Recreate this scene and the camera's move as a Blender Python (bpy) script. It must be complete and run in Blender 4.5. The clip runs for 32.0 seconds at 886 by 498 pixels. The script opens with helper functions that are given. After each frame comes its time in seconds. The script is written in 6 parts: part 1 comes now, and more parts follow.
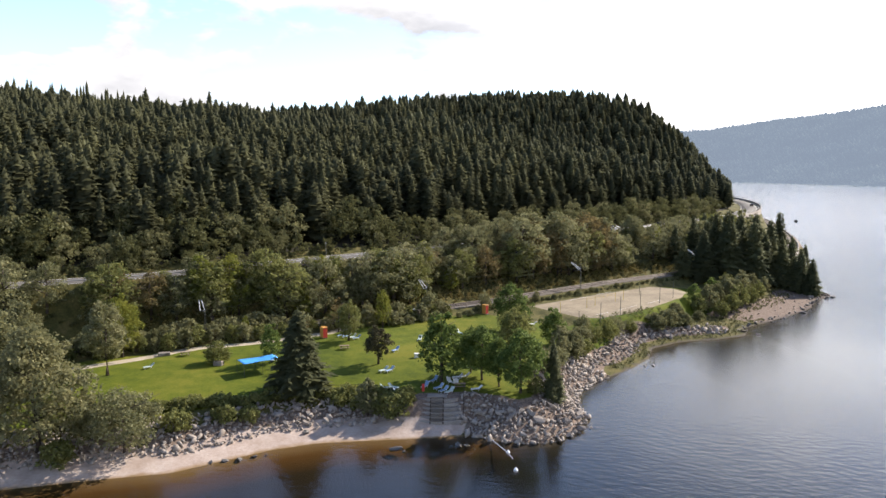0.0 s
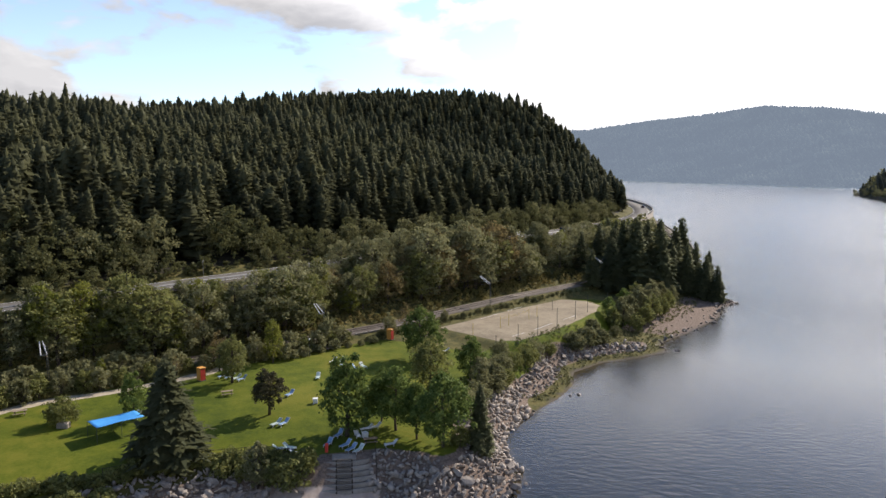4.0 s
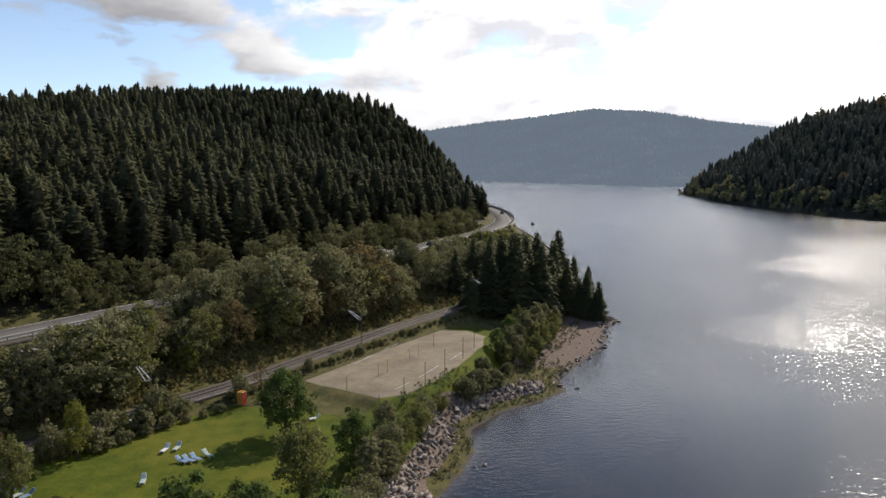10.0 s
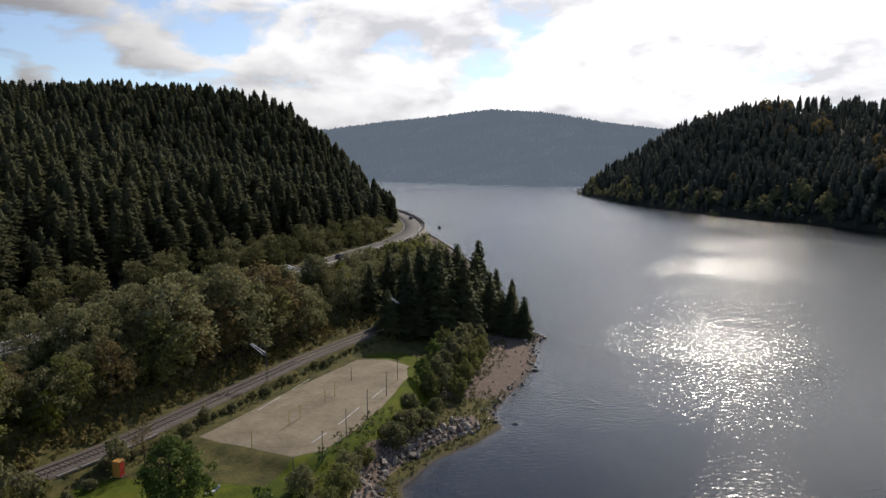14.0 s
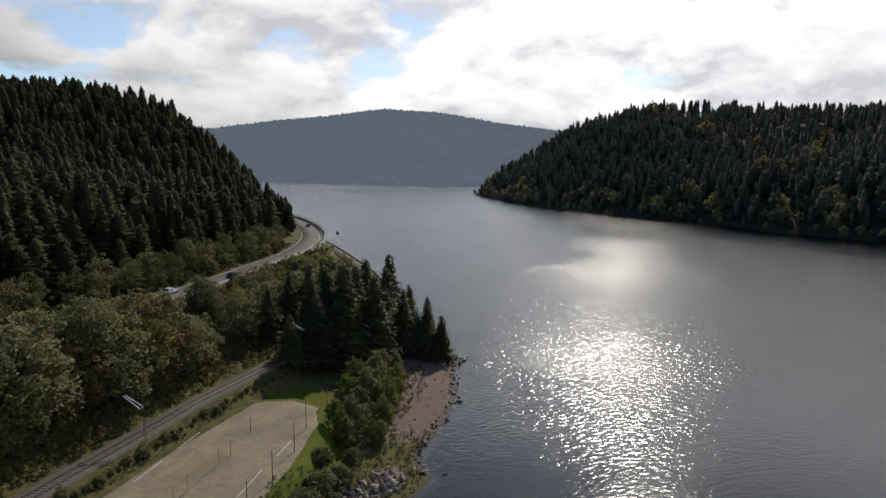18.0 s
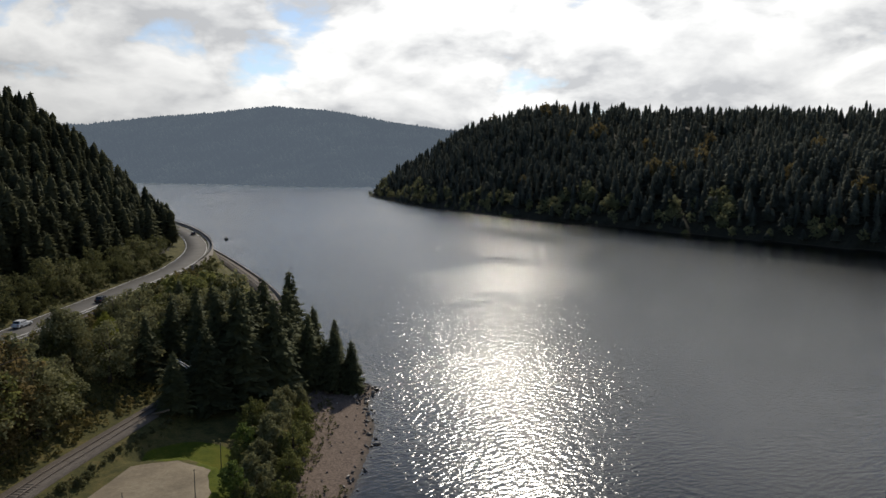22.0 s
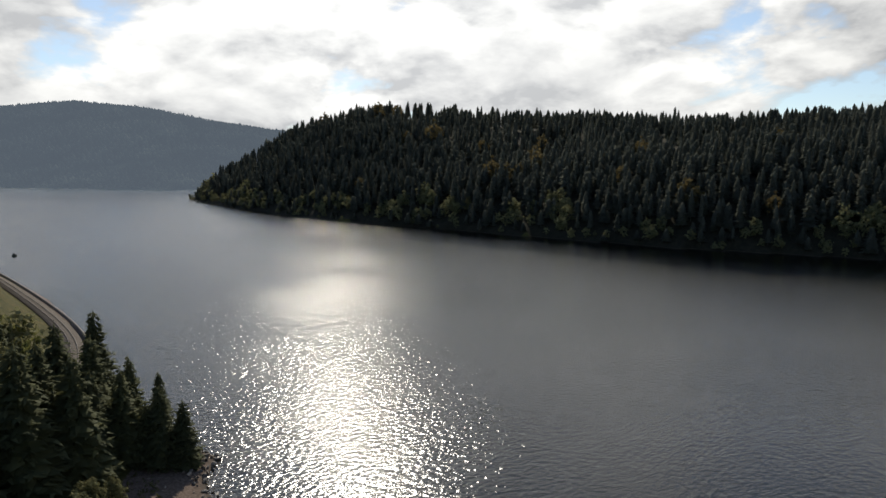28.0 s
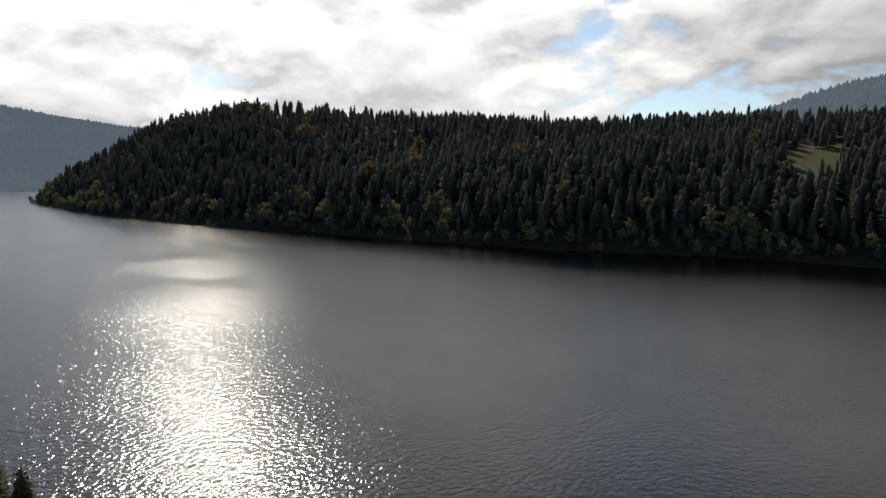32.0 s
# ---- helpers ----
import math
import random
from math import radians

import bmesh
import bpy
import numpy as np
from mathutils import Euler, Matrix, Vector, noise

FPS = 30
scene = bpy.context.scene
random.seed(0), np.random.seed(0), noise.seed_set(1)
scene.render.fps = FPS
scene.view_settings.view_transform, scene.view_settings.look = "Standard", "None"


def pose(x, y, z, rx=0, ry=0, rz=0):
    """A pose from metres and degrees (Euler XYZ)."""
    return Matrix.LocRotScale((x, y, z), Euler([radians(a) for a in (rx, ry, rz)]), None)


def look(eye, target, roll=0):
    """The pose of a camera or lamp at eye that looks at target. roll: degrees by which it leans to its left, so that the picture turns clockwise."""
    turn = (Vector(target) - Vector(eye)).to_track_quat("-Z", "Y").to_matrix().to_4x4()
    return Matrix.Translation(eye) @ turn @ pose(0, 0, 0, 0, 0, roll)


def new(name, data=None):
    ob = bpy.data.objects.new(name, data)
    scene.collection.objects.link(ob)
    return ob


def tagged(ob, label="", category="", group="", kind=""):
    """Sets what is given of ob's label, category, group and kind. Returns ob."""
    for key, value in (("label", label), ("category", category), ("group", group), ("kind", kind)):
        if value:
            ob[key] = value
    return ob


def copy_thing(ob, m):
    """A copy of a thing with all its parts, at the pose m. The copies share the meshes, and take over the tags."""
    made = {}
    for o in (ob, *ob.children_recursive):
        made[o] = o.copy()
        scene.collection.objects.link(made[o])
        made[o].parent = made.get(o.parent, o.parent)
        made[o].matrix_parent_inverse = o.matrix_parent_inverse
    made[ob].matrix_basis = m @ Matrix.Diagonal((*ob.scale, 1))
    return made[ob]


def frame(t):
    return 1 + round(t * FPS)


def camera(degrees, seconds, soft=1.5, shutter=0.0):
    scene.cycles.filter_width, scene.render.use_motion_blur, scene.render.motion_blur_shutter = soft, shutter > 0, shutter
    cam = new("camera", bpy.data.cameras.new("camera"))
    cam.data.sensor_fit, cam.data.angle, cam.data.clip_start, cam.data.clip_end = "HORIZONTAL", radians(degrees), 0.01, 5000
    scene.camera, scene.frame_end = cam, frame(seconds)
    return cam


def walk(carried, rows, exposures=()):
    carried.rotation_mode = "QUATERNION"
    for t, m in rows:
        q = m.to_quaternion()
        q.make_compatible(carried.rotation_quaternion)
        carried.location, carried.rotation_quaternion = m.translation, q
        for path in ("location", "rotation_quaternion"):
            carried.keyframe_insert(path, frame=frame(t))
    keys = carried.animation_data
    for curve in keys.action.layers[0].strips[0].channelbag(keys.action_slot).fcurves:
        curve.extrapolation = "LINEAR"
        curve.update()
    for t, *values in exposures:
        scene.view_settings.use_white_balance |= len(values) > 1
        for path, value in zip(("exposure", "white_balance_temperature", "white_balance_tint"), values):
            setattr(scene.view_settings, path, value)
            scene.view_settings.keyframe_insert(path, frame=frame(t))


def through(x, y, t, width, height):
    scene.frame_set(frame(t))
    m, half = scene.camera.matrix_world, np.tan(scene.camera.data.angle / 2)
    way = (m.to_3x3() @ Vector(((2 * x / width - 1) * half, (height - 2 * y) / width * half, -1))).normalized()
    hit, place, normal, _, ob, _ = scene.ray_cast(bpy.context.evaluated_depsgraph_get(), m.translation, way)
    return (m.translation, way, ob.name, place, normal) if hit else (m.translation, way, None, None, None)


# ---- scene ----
cam = camera(63.7, 32.0)
PATH = [
    (0, (46.188, -27.911, 41.395), (45.599, -26.014, 41.162), -0.2),
    (1, (43.946, -23.488, 41.857), (43.438, -21.568, 41.623), -0.2),
    (2, (41.816, -19.012, 42.339), (41.387, -17.073, 42.102), -0.1),
    (3, (39.85, -14.519, 42.851), (39.497, -12.565, 42.613), -0.1),
    (3.5, (38.956, -12.235, 43.115), (38.639, -10.275, 42.876), -0.1),
    (5.5, (35.68, -2.97, 44.164), (35.509, -0.991, 43.925), -0.0),
    (6, (34.931, -0.659, 44.423), (34.796, 1.322, 44.184), -0.0),
    (7, (33.57, 3.967, 44.948), (33.506, 5.951, 44.708), -0.0),
    (8, (32.385, 8.689, 45.475), (32.397, 10.675, 45.234), 0.0),
    (9, (31.399, 13.448, 45.98), (31.483, 15.431, 45.739), -0.0),
    (10, (30.57, 18.196, 46.438), (30.723, 20.175, 46.195), -0.1),
    (11, (29.896, 22.911, 46.895), (30.117, 24.883, 46.652), -0.1),
    (12, (29.364, 27.628, 47.365), (29.655, 29.592, 47.12), -0.1),
    (13, (28.949, 32.354, 47.821), (29.309, 34.306, 47.576), -0.1),
    (14, (28.673, 37.096, 48.262), (29.103, 39.033, 48.017), -0.1),
    (14.5, (28.628, 39.477, 48.485), (29.09, 41.407, 48.239), -0.2),
    (16.5, (28.851, 49.057, 49.401), (29.455, 50.948, 49.155), -0.1),
    (17, (29.014, 51.424, 49.628), (29.656, 53.302, 49.382), -0.1),
    (18, (29.54, 56.101, 50.063), (30.253, 57.954, 49.816), -0.1),
    (19, (30.219, 60.752, 50.495), (31.001, 62.576, 50.246), -0.1),
    (20, (30.999, 65.441, 50.934), (31.849, 67.234, 50.683), -0.1),
    (21, (31.917, 70.191, 51.348), (32.833, 71.951, 51.097), 0.0),
    (22, (32.978, 74.952, 51.698), (33.961, 76.675, 51.448), 0.1),
    (23, (34.206, 79.677, 51.981), (35.256, 81.361, 51.731), 0.2),
    (24, (35.607, 84.366, 52.237), (36.722, 86.008, 51.987), 0.1),
    (25, (37.196, 89.025, 52.454), (38.377, 90.621, 52.206), -0.0),
    (25.5, (38.088, 91.333, 52.538), (39.298, 92.905, 52.29), 0.0),
    (27.5, (41.887, 100.431, 52.754), (43.223, 101.898, 52.507), 0.3),
    (28, (42.861, 102.641, 52.798), (44.227, 104.081, 52.551), 0.3),
    (29, (44.805, 106.936, 52.881), (46.234, 108.314, 52.634), 0.4),
    (30, (46.79, 111.111, 52.975), (48.281, 112.421, 52.73), 0.4),
    (31, (48.79, 115.189, 53.078), (50.339, 116.429, 52.834), 0.5),
    (32, (50.798, 119.223, 53.182), (52.404, 120.39, 52.939), 0.6),
]
walk(cam, [(t, look(eye, target, roll)) for t, eye, target, roll in PATH],
     exposures=[(0, 1.75, 6500, 14), (3, 1.42, 6500, 14), (6, 1.06, 6500, 14), (9, 0.84, 6500, 13), (13, 0.54, 6500, 13), (19, 0.25, 6500, 11), (25, 0.16, 6600, 9), (32, 0.2, 6600, 9)])

# ---- world, sun, exposure ----
SUN_AZ, SUN_EL = radians(38), radians(36)
world = bpy.data.worlds.new("world")
scene.world = world
world.use_nodes = True


def wire(nt, a, b):
    nt.links.new(a, b)


def build_sky():
    nt = world.node_tree
    nt.nodes.clear()
    N = nt.nodes.new

    def calc(op, a, b, c=None):
        m = N("ShaderNodeMath")
        m.operation = op
        for n, v in enumerate((a, b, c)):
            if v is None:
                continue
            if hasattr(v, "links"):
                wire(nt, v, m.inputs[n])
            else:
                m.inputs[n].default_value = v
        return m.outputs[0]

    def mapped(v, a, b, lo, hi):
        m = N("ShaderNodeMapRange")
        for key, val in (("From Min", a), ("From Max", b), ("To Min", lo), ("To Max", hi)):
            m.inputs[key].default_value = val
        wire(nt, v, m.inputs["Value"])
        return m.outputs[0]

    def blend(f, a, b):
        m = N("ShaderNodeMix")
        m.data_type = "RGBA"
        wire(nt, f, m.inputs["Factor"])
        for key, v in (("A", a), ("B", b)):
            if hasattr(v, "links"):
                wire(nt, v, m.inputs[key])
            else:
                m.inputs[key].default_value = (*v, 1)
        return m.outputs["Result"]

    out, bg, sky = N("ShaderNodeOutputWorld"), N("ShaderNodeBackground"), N("ShaderNodeTexSky")
    sky.sky_type, sky.sun_disc = "NISHITA", False
    sky.sun_elevation, sky.sun_rotation = SUN_EL, SUN_AZ
    sky.altitude, sky.air_density, sky.dust_density, sky.ozone_density = 1200, 1.0, 0.35, 1.3
    tc = N("ShaderNodeTexCoord")
    here = tc.outputs["Generated"]

    def heaped(lift, scale, detail, grain, stretch=2.3):
        """Cloud noise on the dome, flattened towards the horizon, read a little above the point."""
        m = N("ShaderNodeMapping")
        m.inputs["Scale"].default_value = (1, 1, stretch)
        m.inputs["Location"].default_value = (CLOUDS[0], CLOUDS[1], CLOUDS[2] + lift * stretch)
        wire(nt, here, m.inputs[0])
        n = N("ShaderNodeTexNoise")
        n.inputs["Scale"].default_value, n.inputs["Detail"].default_value = scale, detail
        n.inputs["Roughness"].default_value, n.inputs["Distortion"].default_value = grain, 0.25
        wire(nt, m.outputs[0], n.inputs["Vector"])
        return n.outputs["Fac"]

    # heaps lit from above: bright where the cloud thins upwards, grey where more lies over it
    big, puffs = heaped(0.0, 3.1, 9, 0.54), heaped(0.0, 8.5, 8, 0.52)
    big_up, puffs_up = heaped(0.05, 3.1, 9, 0.54), heaped(0.02, 8.5, 8, 0.52)
    body = calc("ADD", calc("MULTIPLY", big, 0.6), calc("MULTIPLY", puffs, 0.4))
    over = calc("ADD", calc("MULTIPLY", big_up, 0.6), calc("MULTIPLY", puffs_up, 0.4))
    lit = mapped(calc("SUBTRACT", body, over), -0.085, 0.075, 0.0, 1.0)
    deep = mapped(body, 0.47, 0.62, 1.0, 0.55)
    lit = calc("MULTIPLY", lit, deep)
    # the glow round the sun
    aim = N("ShaderNodeVectorMath")
    aim.operation = "DOT_PRODUCT"
    aim.inputs[1].default_value = (math.sin(SUN_AZ) * math.cos(SUN_EL), math.cos(SUN_AZ) * math.cos(SUN_EL), math.sin(SUN_EL))
    wire(nt, here, aim.inputs[0])
    toward = aim.outputs["Value"]
    sep = N("ShaderNodeSeparateXYZ")
    wire(nt, here, sep.inputs[0])
    # fewer clouds away from the sun and overhead, a white bank low on the horizon
    need = calc("ADD", mapped(sep.outputs["X"], -0.35, 0.45, 0.52, 0.385), mapped(sep.outputs["Z"], 0.3, 0.52, 0.0, 0.2))
    need = calc("SUBTRACT", need, mapped(sep.outputs["Z"], 0.0, 0.09, 0.02, 0.0))
    cover = mapped(calc("SUBTRACT", body, need), 0.0, 0.055, 0.0, 1.0)
    glow = mapped(toward, 0.52, 0.97, 2.1, 7.0)
    shade = blend(lit, (0.62, 0.635, 0.66), (1.3, 1.3, 1.28))
    cloud = N("ShaderNodeVectorMath")
    cloud.operation = "SCALE"
    wire(nt, shade, cloud.inputs[0])
    wire(nt, glow, cloud.inputs["Scale"])
    clear = N("ShaderNodeVectorMath")
    clear.operation = "MULTIPLY"
    clear.inputs[1].default_value = (0.44, 0.47, 0.5)
    wire(nt, sky.outputs[0], clear.inputs[0])
    # thin veil over the clear patches
    veil = N("ShaderNodeVectorMath")
    veil.operation = "SCALE"
    veil.inputs[0].default_value = (0.22, 0.225, 0.23)
    wire(nt, calc("MULTIPLY", glow, mapped(sep.outputs["Z"], 0.15, 0.5, 1.0, 0.12)), veil.inputs["Scale"])
    thin = N("ShaderNodeVectorMath")
    thin.operation = "ADD"
    wire(nt, clear.outputs[0], thin.inputs[0])
    wire(nt, veil.outputs[0], thin.inputs[1])
    wire(nt, blend(cover, thin.outputs[0], cloud.outputs[0]), bg.inputs["Color"])
    bg.inputs["Strength"].default_value = 0.15
    wire(nt, bg.outputs[0], out.inputs[0])


CLOUDS = (0.35, 0.1, 0.0)
build_sky()
sun = new("sun", bpy.data.lights.new("sun", "SUN"))
sun.data.energy, sun.data.angle, sun.data.color = 2.6, radians(0.53), (1.0, 0.91, 0.77)
sun.matrix_world = look((0, 0, 0), (-math.sin(SUN_AZ) * math.cos(SUN_EL), -math.cos(SUN_AZ) * math.cos(SUN_EL), -math.sin(SUN_EL)))


# ---- materials ----
def nodes_of(name):
    m = bpy.data.materials.new(name)
    m.use_nodes = True
    nt = m.node_tree
    nt.nodes.clear()
    return m, nt, nt.nodes.new, nt.nodes.new("ShaderNodeOutputMaterial")


def noise_at(nt, scale, detail=4, rough=0.55, vector=None):
    n = nt.nodes.new("ShaderNodeTexNoise")
    n.inputs["Scale"].default_value, n.inputs["Detail"].default_value, n.inputs["Roughness"].default_value = scale, detail, rough
    if vector is not None:
        wire(nt, vector, n.inputs["Vector"])
    return n.outputs["Fac"]


def ramp(nt, fac, *stops):
    r = nt.nodes.new("ShaderNodeValToRGB")
    r.color_ramp.elements[0].position, r.color_ramp.elements[1].position = stops[0][0], stops[-1][0]
    r.color_ramp.elements[0].color, r.color_ramp.elements[1].color = (*stops[0][1], 1), (*stops[-1][1], 1)
    for p, c in stops[1:-1]:
        r.color_ramp.elements.new(p).color = (*c, 1)
    wire(nt, fac, r.inputs[0])
    return r.outputs[0]


def mixed(nt, fac, a, b):
    m = nt.nodes.new("ShaderNodeMix")
    m.data_type = "RGBA"
    if hasattr(fac, "links"):
        wire(nt, fac, m.inputs["Factor"])
    else:
        m.inputs["Factor"].default_value = fac
    for v, k in ((a, "A"), (b, "B")):
        if hasattr(v, "links"):
            wire(nt, v, m.inputs[k])
        else:
            m.inputs[k].default_value = (*v, 1)
    return m.outputs["Result"]


def span(nt, fac, a, b, lo=0.0, hi=1.0):
    m = nt.nodes.new("ShaderNodeMapRange")
    m.inputs["From Min"].default_value, m.inputs["From Max"].default_value = a, b
    m.inputs["To Min"].default_value, m.inputs["To Max"].default_value = lo, hi
    wire(nt, fac, m.inputs["Value"])
    return m.outputs[0]


def sums(nt, op, a, b):
    m = nt.nodes.new("ShaderNodeMath")
    m.operation = op
    for n, v in enumerate((a, b)):
        if hasattr(v, "links"):
            wire(nt, v, m.inputs[n])
        else:
            m.inputs[n].default_value = v
    return m.outputs[0]


def attr(nt, name):
    a = nt.nodes.new("ShaderNodeAttribute")
    a.attribute_name = name
    return a.outputs["Fac"]


def bump(nt, height, strength, distance):
    b = nt.nodes.new("ShaderNodeBump")
    b.inputs["Strength"].default_value, b.inputs["Distance"].default_value = strength, distance
    wire(nt, height, b.inputs["Height"])
    return b.outputs[0]


def surface(name, dark, light, rough=0.8, scale=1.0, bumps=0.3, depth=0.02, metal=0.0, grain=8.0):
    """Two-scale mottled solid: broad stains and fine grain."""
    m, nt, N, out = nodes_of(name)
    pos = N("ShaderNodeNewGeometry").outputs["Position"]
    broad, fine = noise_at(nt, scale, 5, 0.6, pos), noise_at(nt, scale * grain, 4, 0.6, pos)
    rnd = N("ShaderNodeObjectInfo").outputs["Random"]
    f = sums(nt, "ADD", sums(nt, "MULTIPLY", broad, 0.55), sums(nt, "MULTIPLY", fine, 0.35))
    f = sums(nt, "ADD", f, sums(nt, "MULTIPLY", rnd, 0.16))
    b = N("ShaderNodeBsdfPrincipled")
    wire(nt, mixed(nt, span(nt, f, 0.33, 0.72), dark, light), b.inputs["Base Color"])
    b.inputs["Metallic"].default_value = metal
    if rough >= 0.8:
        b.inputs["Specular IOR Level"].default_value = 0.15
    wire(nt, span(nt, fine, 0.3, 0.7, max(rough - 0.1, 0.05), min(rough + 0.1, 1)), b.inputs["Roughness"])
    wire(nt, bump(nt, fine, bumps, depth), b.inputs["Normal"])
    wire(nt, b.outputs[0], out.inputs[0])
    return m


def foliage(name, dark, mid, light, through=0.35, per_thing=1.0):
    """Leaves: colour varies by plant (tint attribute or object) and by leaf; light passes through."""
    m, nt, N, out = nodes_of(name)
    rnd, isl = N("ShaderNodeObjectInfo").outputs["Random"], N("ShaderNodeNewGeometry").outputs["Random Per Island"]
    f = sums(nt, "ADD", sums(nt, "MULTIPLY", attr(nt, "tint"), 0.55), sums(nt, "MULTIPLY", rnd, 0.35 * per_thing))
    f = sums(nt, "ADD", f, sums(nt, "MULTIPLY", isl, 0.4))
    col = ramp(nt, f, (0.08, dark), (0.5, mid), (0.98, light))
    d, t, g, a, b = N("ShaderNodeBsdfDiffuse"), N("ShaderNodeBsdfTranslucent"), N("ShaderNodeBsdfGlossy"), N("ShaderNodeMixShader"), N("ShaderNodeMixShader")
    wire(nt, col, d.inputs[0])
    wire(nt, mixed(nt, 0.35, col, tuple(min(1, c * 1.5 + 0.02) for c in light)), t.inputs[0])
    g.inputs["Roughness"].default_value, g.inputs[0].default_value = 0.5, (0.5, 0.55, 0.5, 1)
    a.inputs[0].default_value, b.inputs[0].default_value = through, 0.015
    wire(nt, d.outputs[0], a.inputs[1])
    wire(nt, t.outputs[0], a.inputs[2])
    wire(nt, a.outputs[0], b.inputs[1])
    wire(nt, g.outputs[0], b.inputs[2])
    wire(nt, b.outputs[0], out.inputs[0])
    return m


def distant_wood():
    """Backdrop of distance: wooded hill, the bright haze of two kilometres added as glow."""
    m, nt, N, out = nodes_of("distant wood with haze glow")
    pos = N("ShaderNodeNewGeometry").outputs["Position"]
    f = sums(nt, "ADD", sums(nt, "MULTIPLY", noise_at(nt, 0.012, 5, 0.6, pos), 0.7), sums(nt, "MULTIPLY", attr(nt, "tint"), 0.16))
    p = N("ShaderNodeBsdfPrincipled")
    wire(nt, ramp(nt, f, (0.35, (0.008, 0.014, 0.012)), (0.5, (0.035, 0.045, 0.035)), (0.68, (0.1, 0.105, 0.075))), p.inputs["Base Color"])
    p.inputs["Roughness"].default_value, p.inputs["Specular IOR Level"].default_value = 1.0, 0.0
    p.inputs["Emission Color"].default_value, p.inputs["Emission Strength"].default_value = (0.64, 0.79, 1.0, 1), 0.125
    wire(nt, p.outputs[0], out.inputs[0])
    return m


M = {}
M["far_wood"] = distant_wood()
M["spruce"] = foliage("spruce needles", (0.0299, 0.0322, 0.0184), (0.0552, 0.0575, 0.0299), (0.103, 0.103, 0.0483), 0.22)
M["spruce_dark"] = foliage("dark spruce needles", (0.0476, 0.0518, 0.028), (0.084, 0.0896, 0.0448), (0.154, 0.157, 0.0728), 0.3)
# darker copy of the broad leaves: backlit shade is put into the colour
M["leaf_shaded"] = foliage("broad leaves in shaded tone", (0.0442, 0.0494, 0.0208), (0.0832, 0.0871, 0.0351), (0.159, 0.156, 0.0611), 0.32)
# paler, greyer spruce: haze over the headland is put into the needle colour
M["spruce_hazed"] = foliage("spruce needles with haze tone", (0.075, 0.08, 0.067), (0.105, 0.112, 0.09), (0.15, 0.155, 0.118), 0.5)
M["leaf"] = foliage("broad leaves", (0.0666, 0.0768, 0.0243), (0.137, 0.148, 0.0474), (0.243, 0.241, 0.0794), 0.38)
M["leaf_lawn"] = foliage("fresh green leaves", (0.0403, 0.0627, 0.0157), (0.084, 0.121, 0.0291), (0.157, 0.202, 0.0504), 0.36)
M["leaf_grey"] = foliage("grey-green willow leaves", (0.0854, 0.0927, 0.0427), (0.159, 0.162, 0.0756), (0.262, 0.25, 0.124), 0.38)
M["leaf_autumn"] = foliage("turning leaves", (0.0825, 0.077, 0.0352), (0.154, 0.127, 0.055), (0.253, 0.182, 0.077), 0.4)
M["leaf_olive"] = foliage("olive brown leaves", (0.0708, 0.0781, 0.0366), (0.128, 0.134, 0.061), (0.22, 0.207, 0.0976), 0.42)
M["leaf_yellow"] = foliage("yellow-green leaves", (0.07, 0.09, 0.016), (0.13, 0.15, 0.026), (0.22, 0.22, 0.04), 0.4)
M["leaf_maple"] = foliage("dark maple leaves", (0.032, 0.033, 0.02), (0.056, 0.054, 0.03), (0.095, 0.086, 0.044), 0.32)
M["fern"] = foliage("fern and bramble", (0.0978, 0.106, 0.0345), (0.178, 0.167, 0.0575), (0.31, 0.23, 0.092), 0.38)
M["bark"] = surface("bark", (0.05, 0.04, 0.032), (0.13, 0.105, 0.085), 0.9, 2.0, 0.6, 0.03)
M["rock"] = surface("granite boulder", (0.1, 0.086, 0.074), (0.41, 0.36, 0.31), 0.85, 0.9, 0.6, 0.05, grain=6)
M["wet_rock"] = surface("dark wet rock", (0.05, 0.045, 0.04), (0.13, 0.12, 0.11), 0.5, 1.2, 0.5, 0.04)
M["asphalt"] = surface("worn asphalt", (0.125, 0.117, 0.105), (0.19, 0.178, 0.16), 0.85, 0.25, 0.2, 0.01, grain=20)
M["white_paint"] = surface("white road paint", (0.6, 0.6, 0.58), (0.8, 0.8, 0.78), 0.6, 3, 0.1, 0.005)
M["ballast"] = surface("railway ballast", (0.09, 0.077, 0.064), (0.2, 0.172, 0.145), 0.95, 1.2, 0.9, 0.05, grain=9)
M["rail"] = surface("rusty rail steel", (0.04, 0.028, 0.022), (0.10, 0.075, 0.06), 0.5, 4, 0.1, 0.004, metal=0.3)
M["sleeper"] = surface("weathered sleeper", (0.11, 0.095, 0.08), (0.2, 0.175, 0.15), 0.9, 3, 0.3, 0.01)
M["concrete"] = surface("weathered concrete", (0.17, 0.15, 0.128), (0.31, 0.28, 0.245), 0.85, 0.8, 0.3, 0.01)
M["steel"] = surface("galvanised steel", (0.2, 0.2, 0.2), (0.32, 0.32, 0.315), 0.65, 3, 0.1, 0.003, metal=0.25)
M["zinc"] = surface("bright zinc coating", (0.42, 0.43, 0.44), (0.6, 0.61, 0.62), 0.6, 3, 0.1, 0.003)
M["dark_steel"] = surface("dark painted steel", (0.03, 0.035, 0.033), (0.07, 0.075, 0.07), 0.6, 3, 0.1, 0.003)
M["wood"] = surface("weathered wood", (0.16, 0.12, 0.085), (0.34, 0.27, 0.2), 0.85, 2.5, 0.3, 0.01)
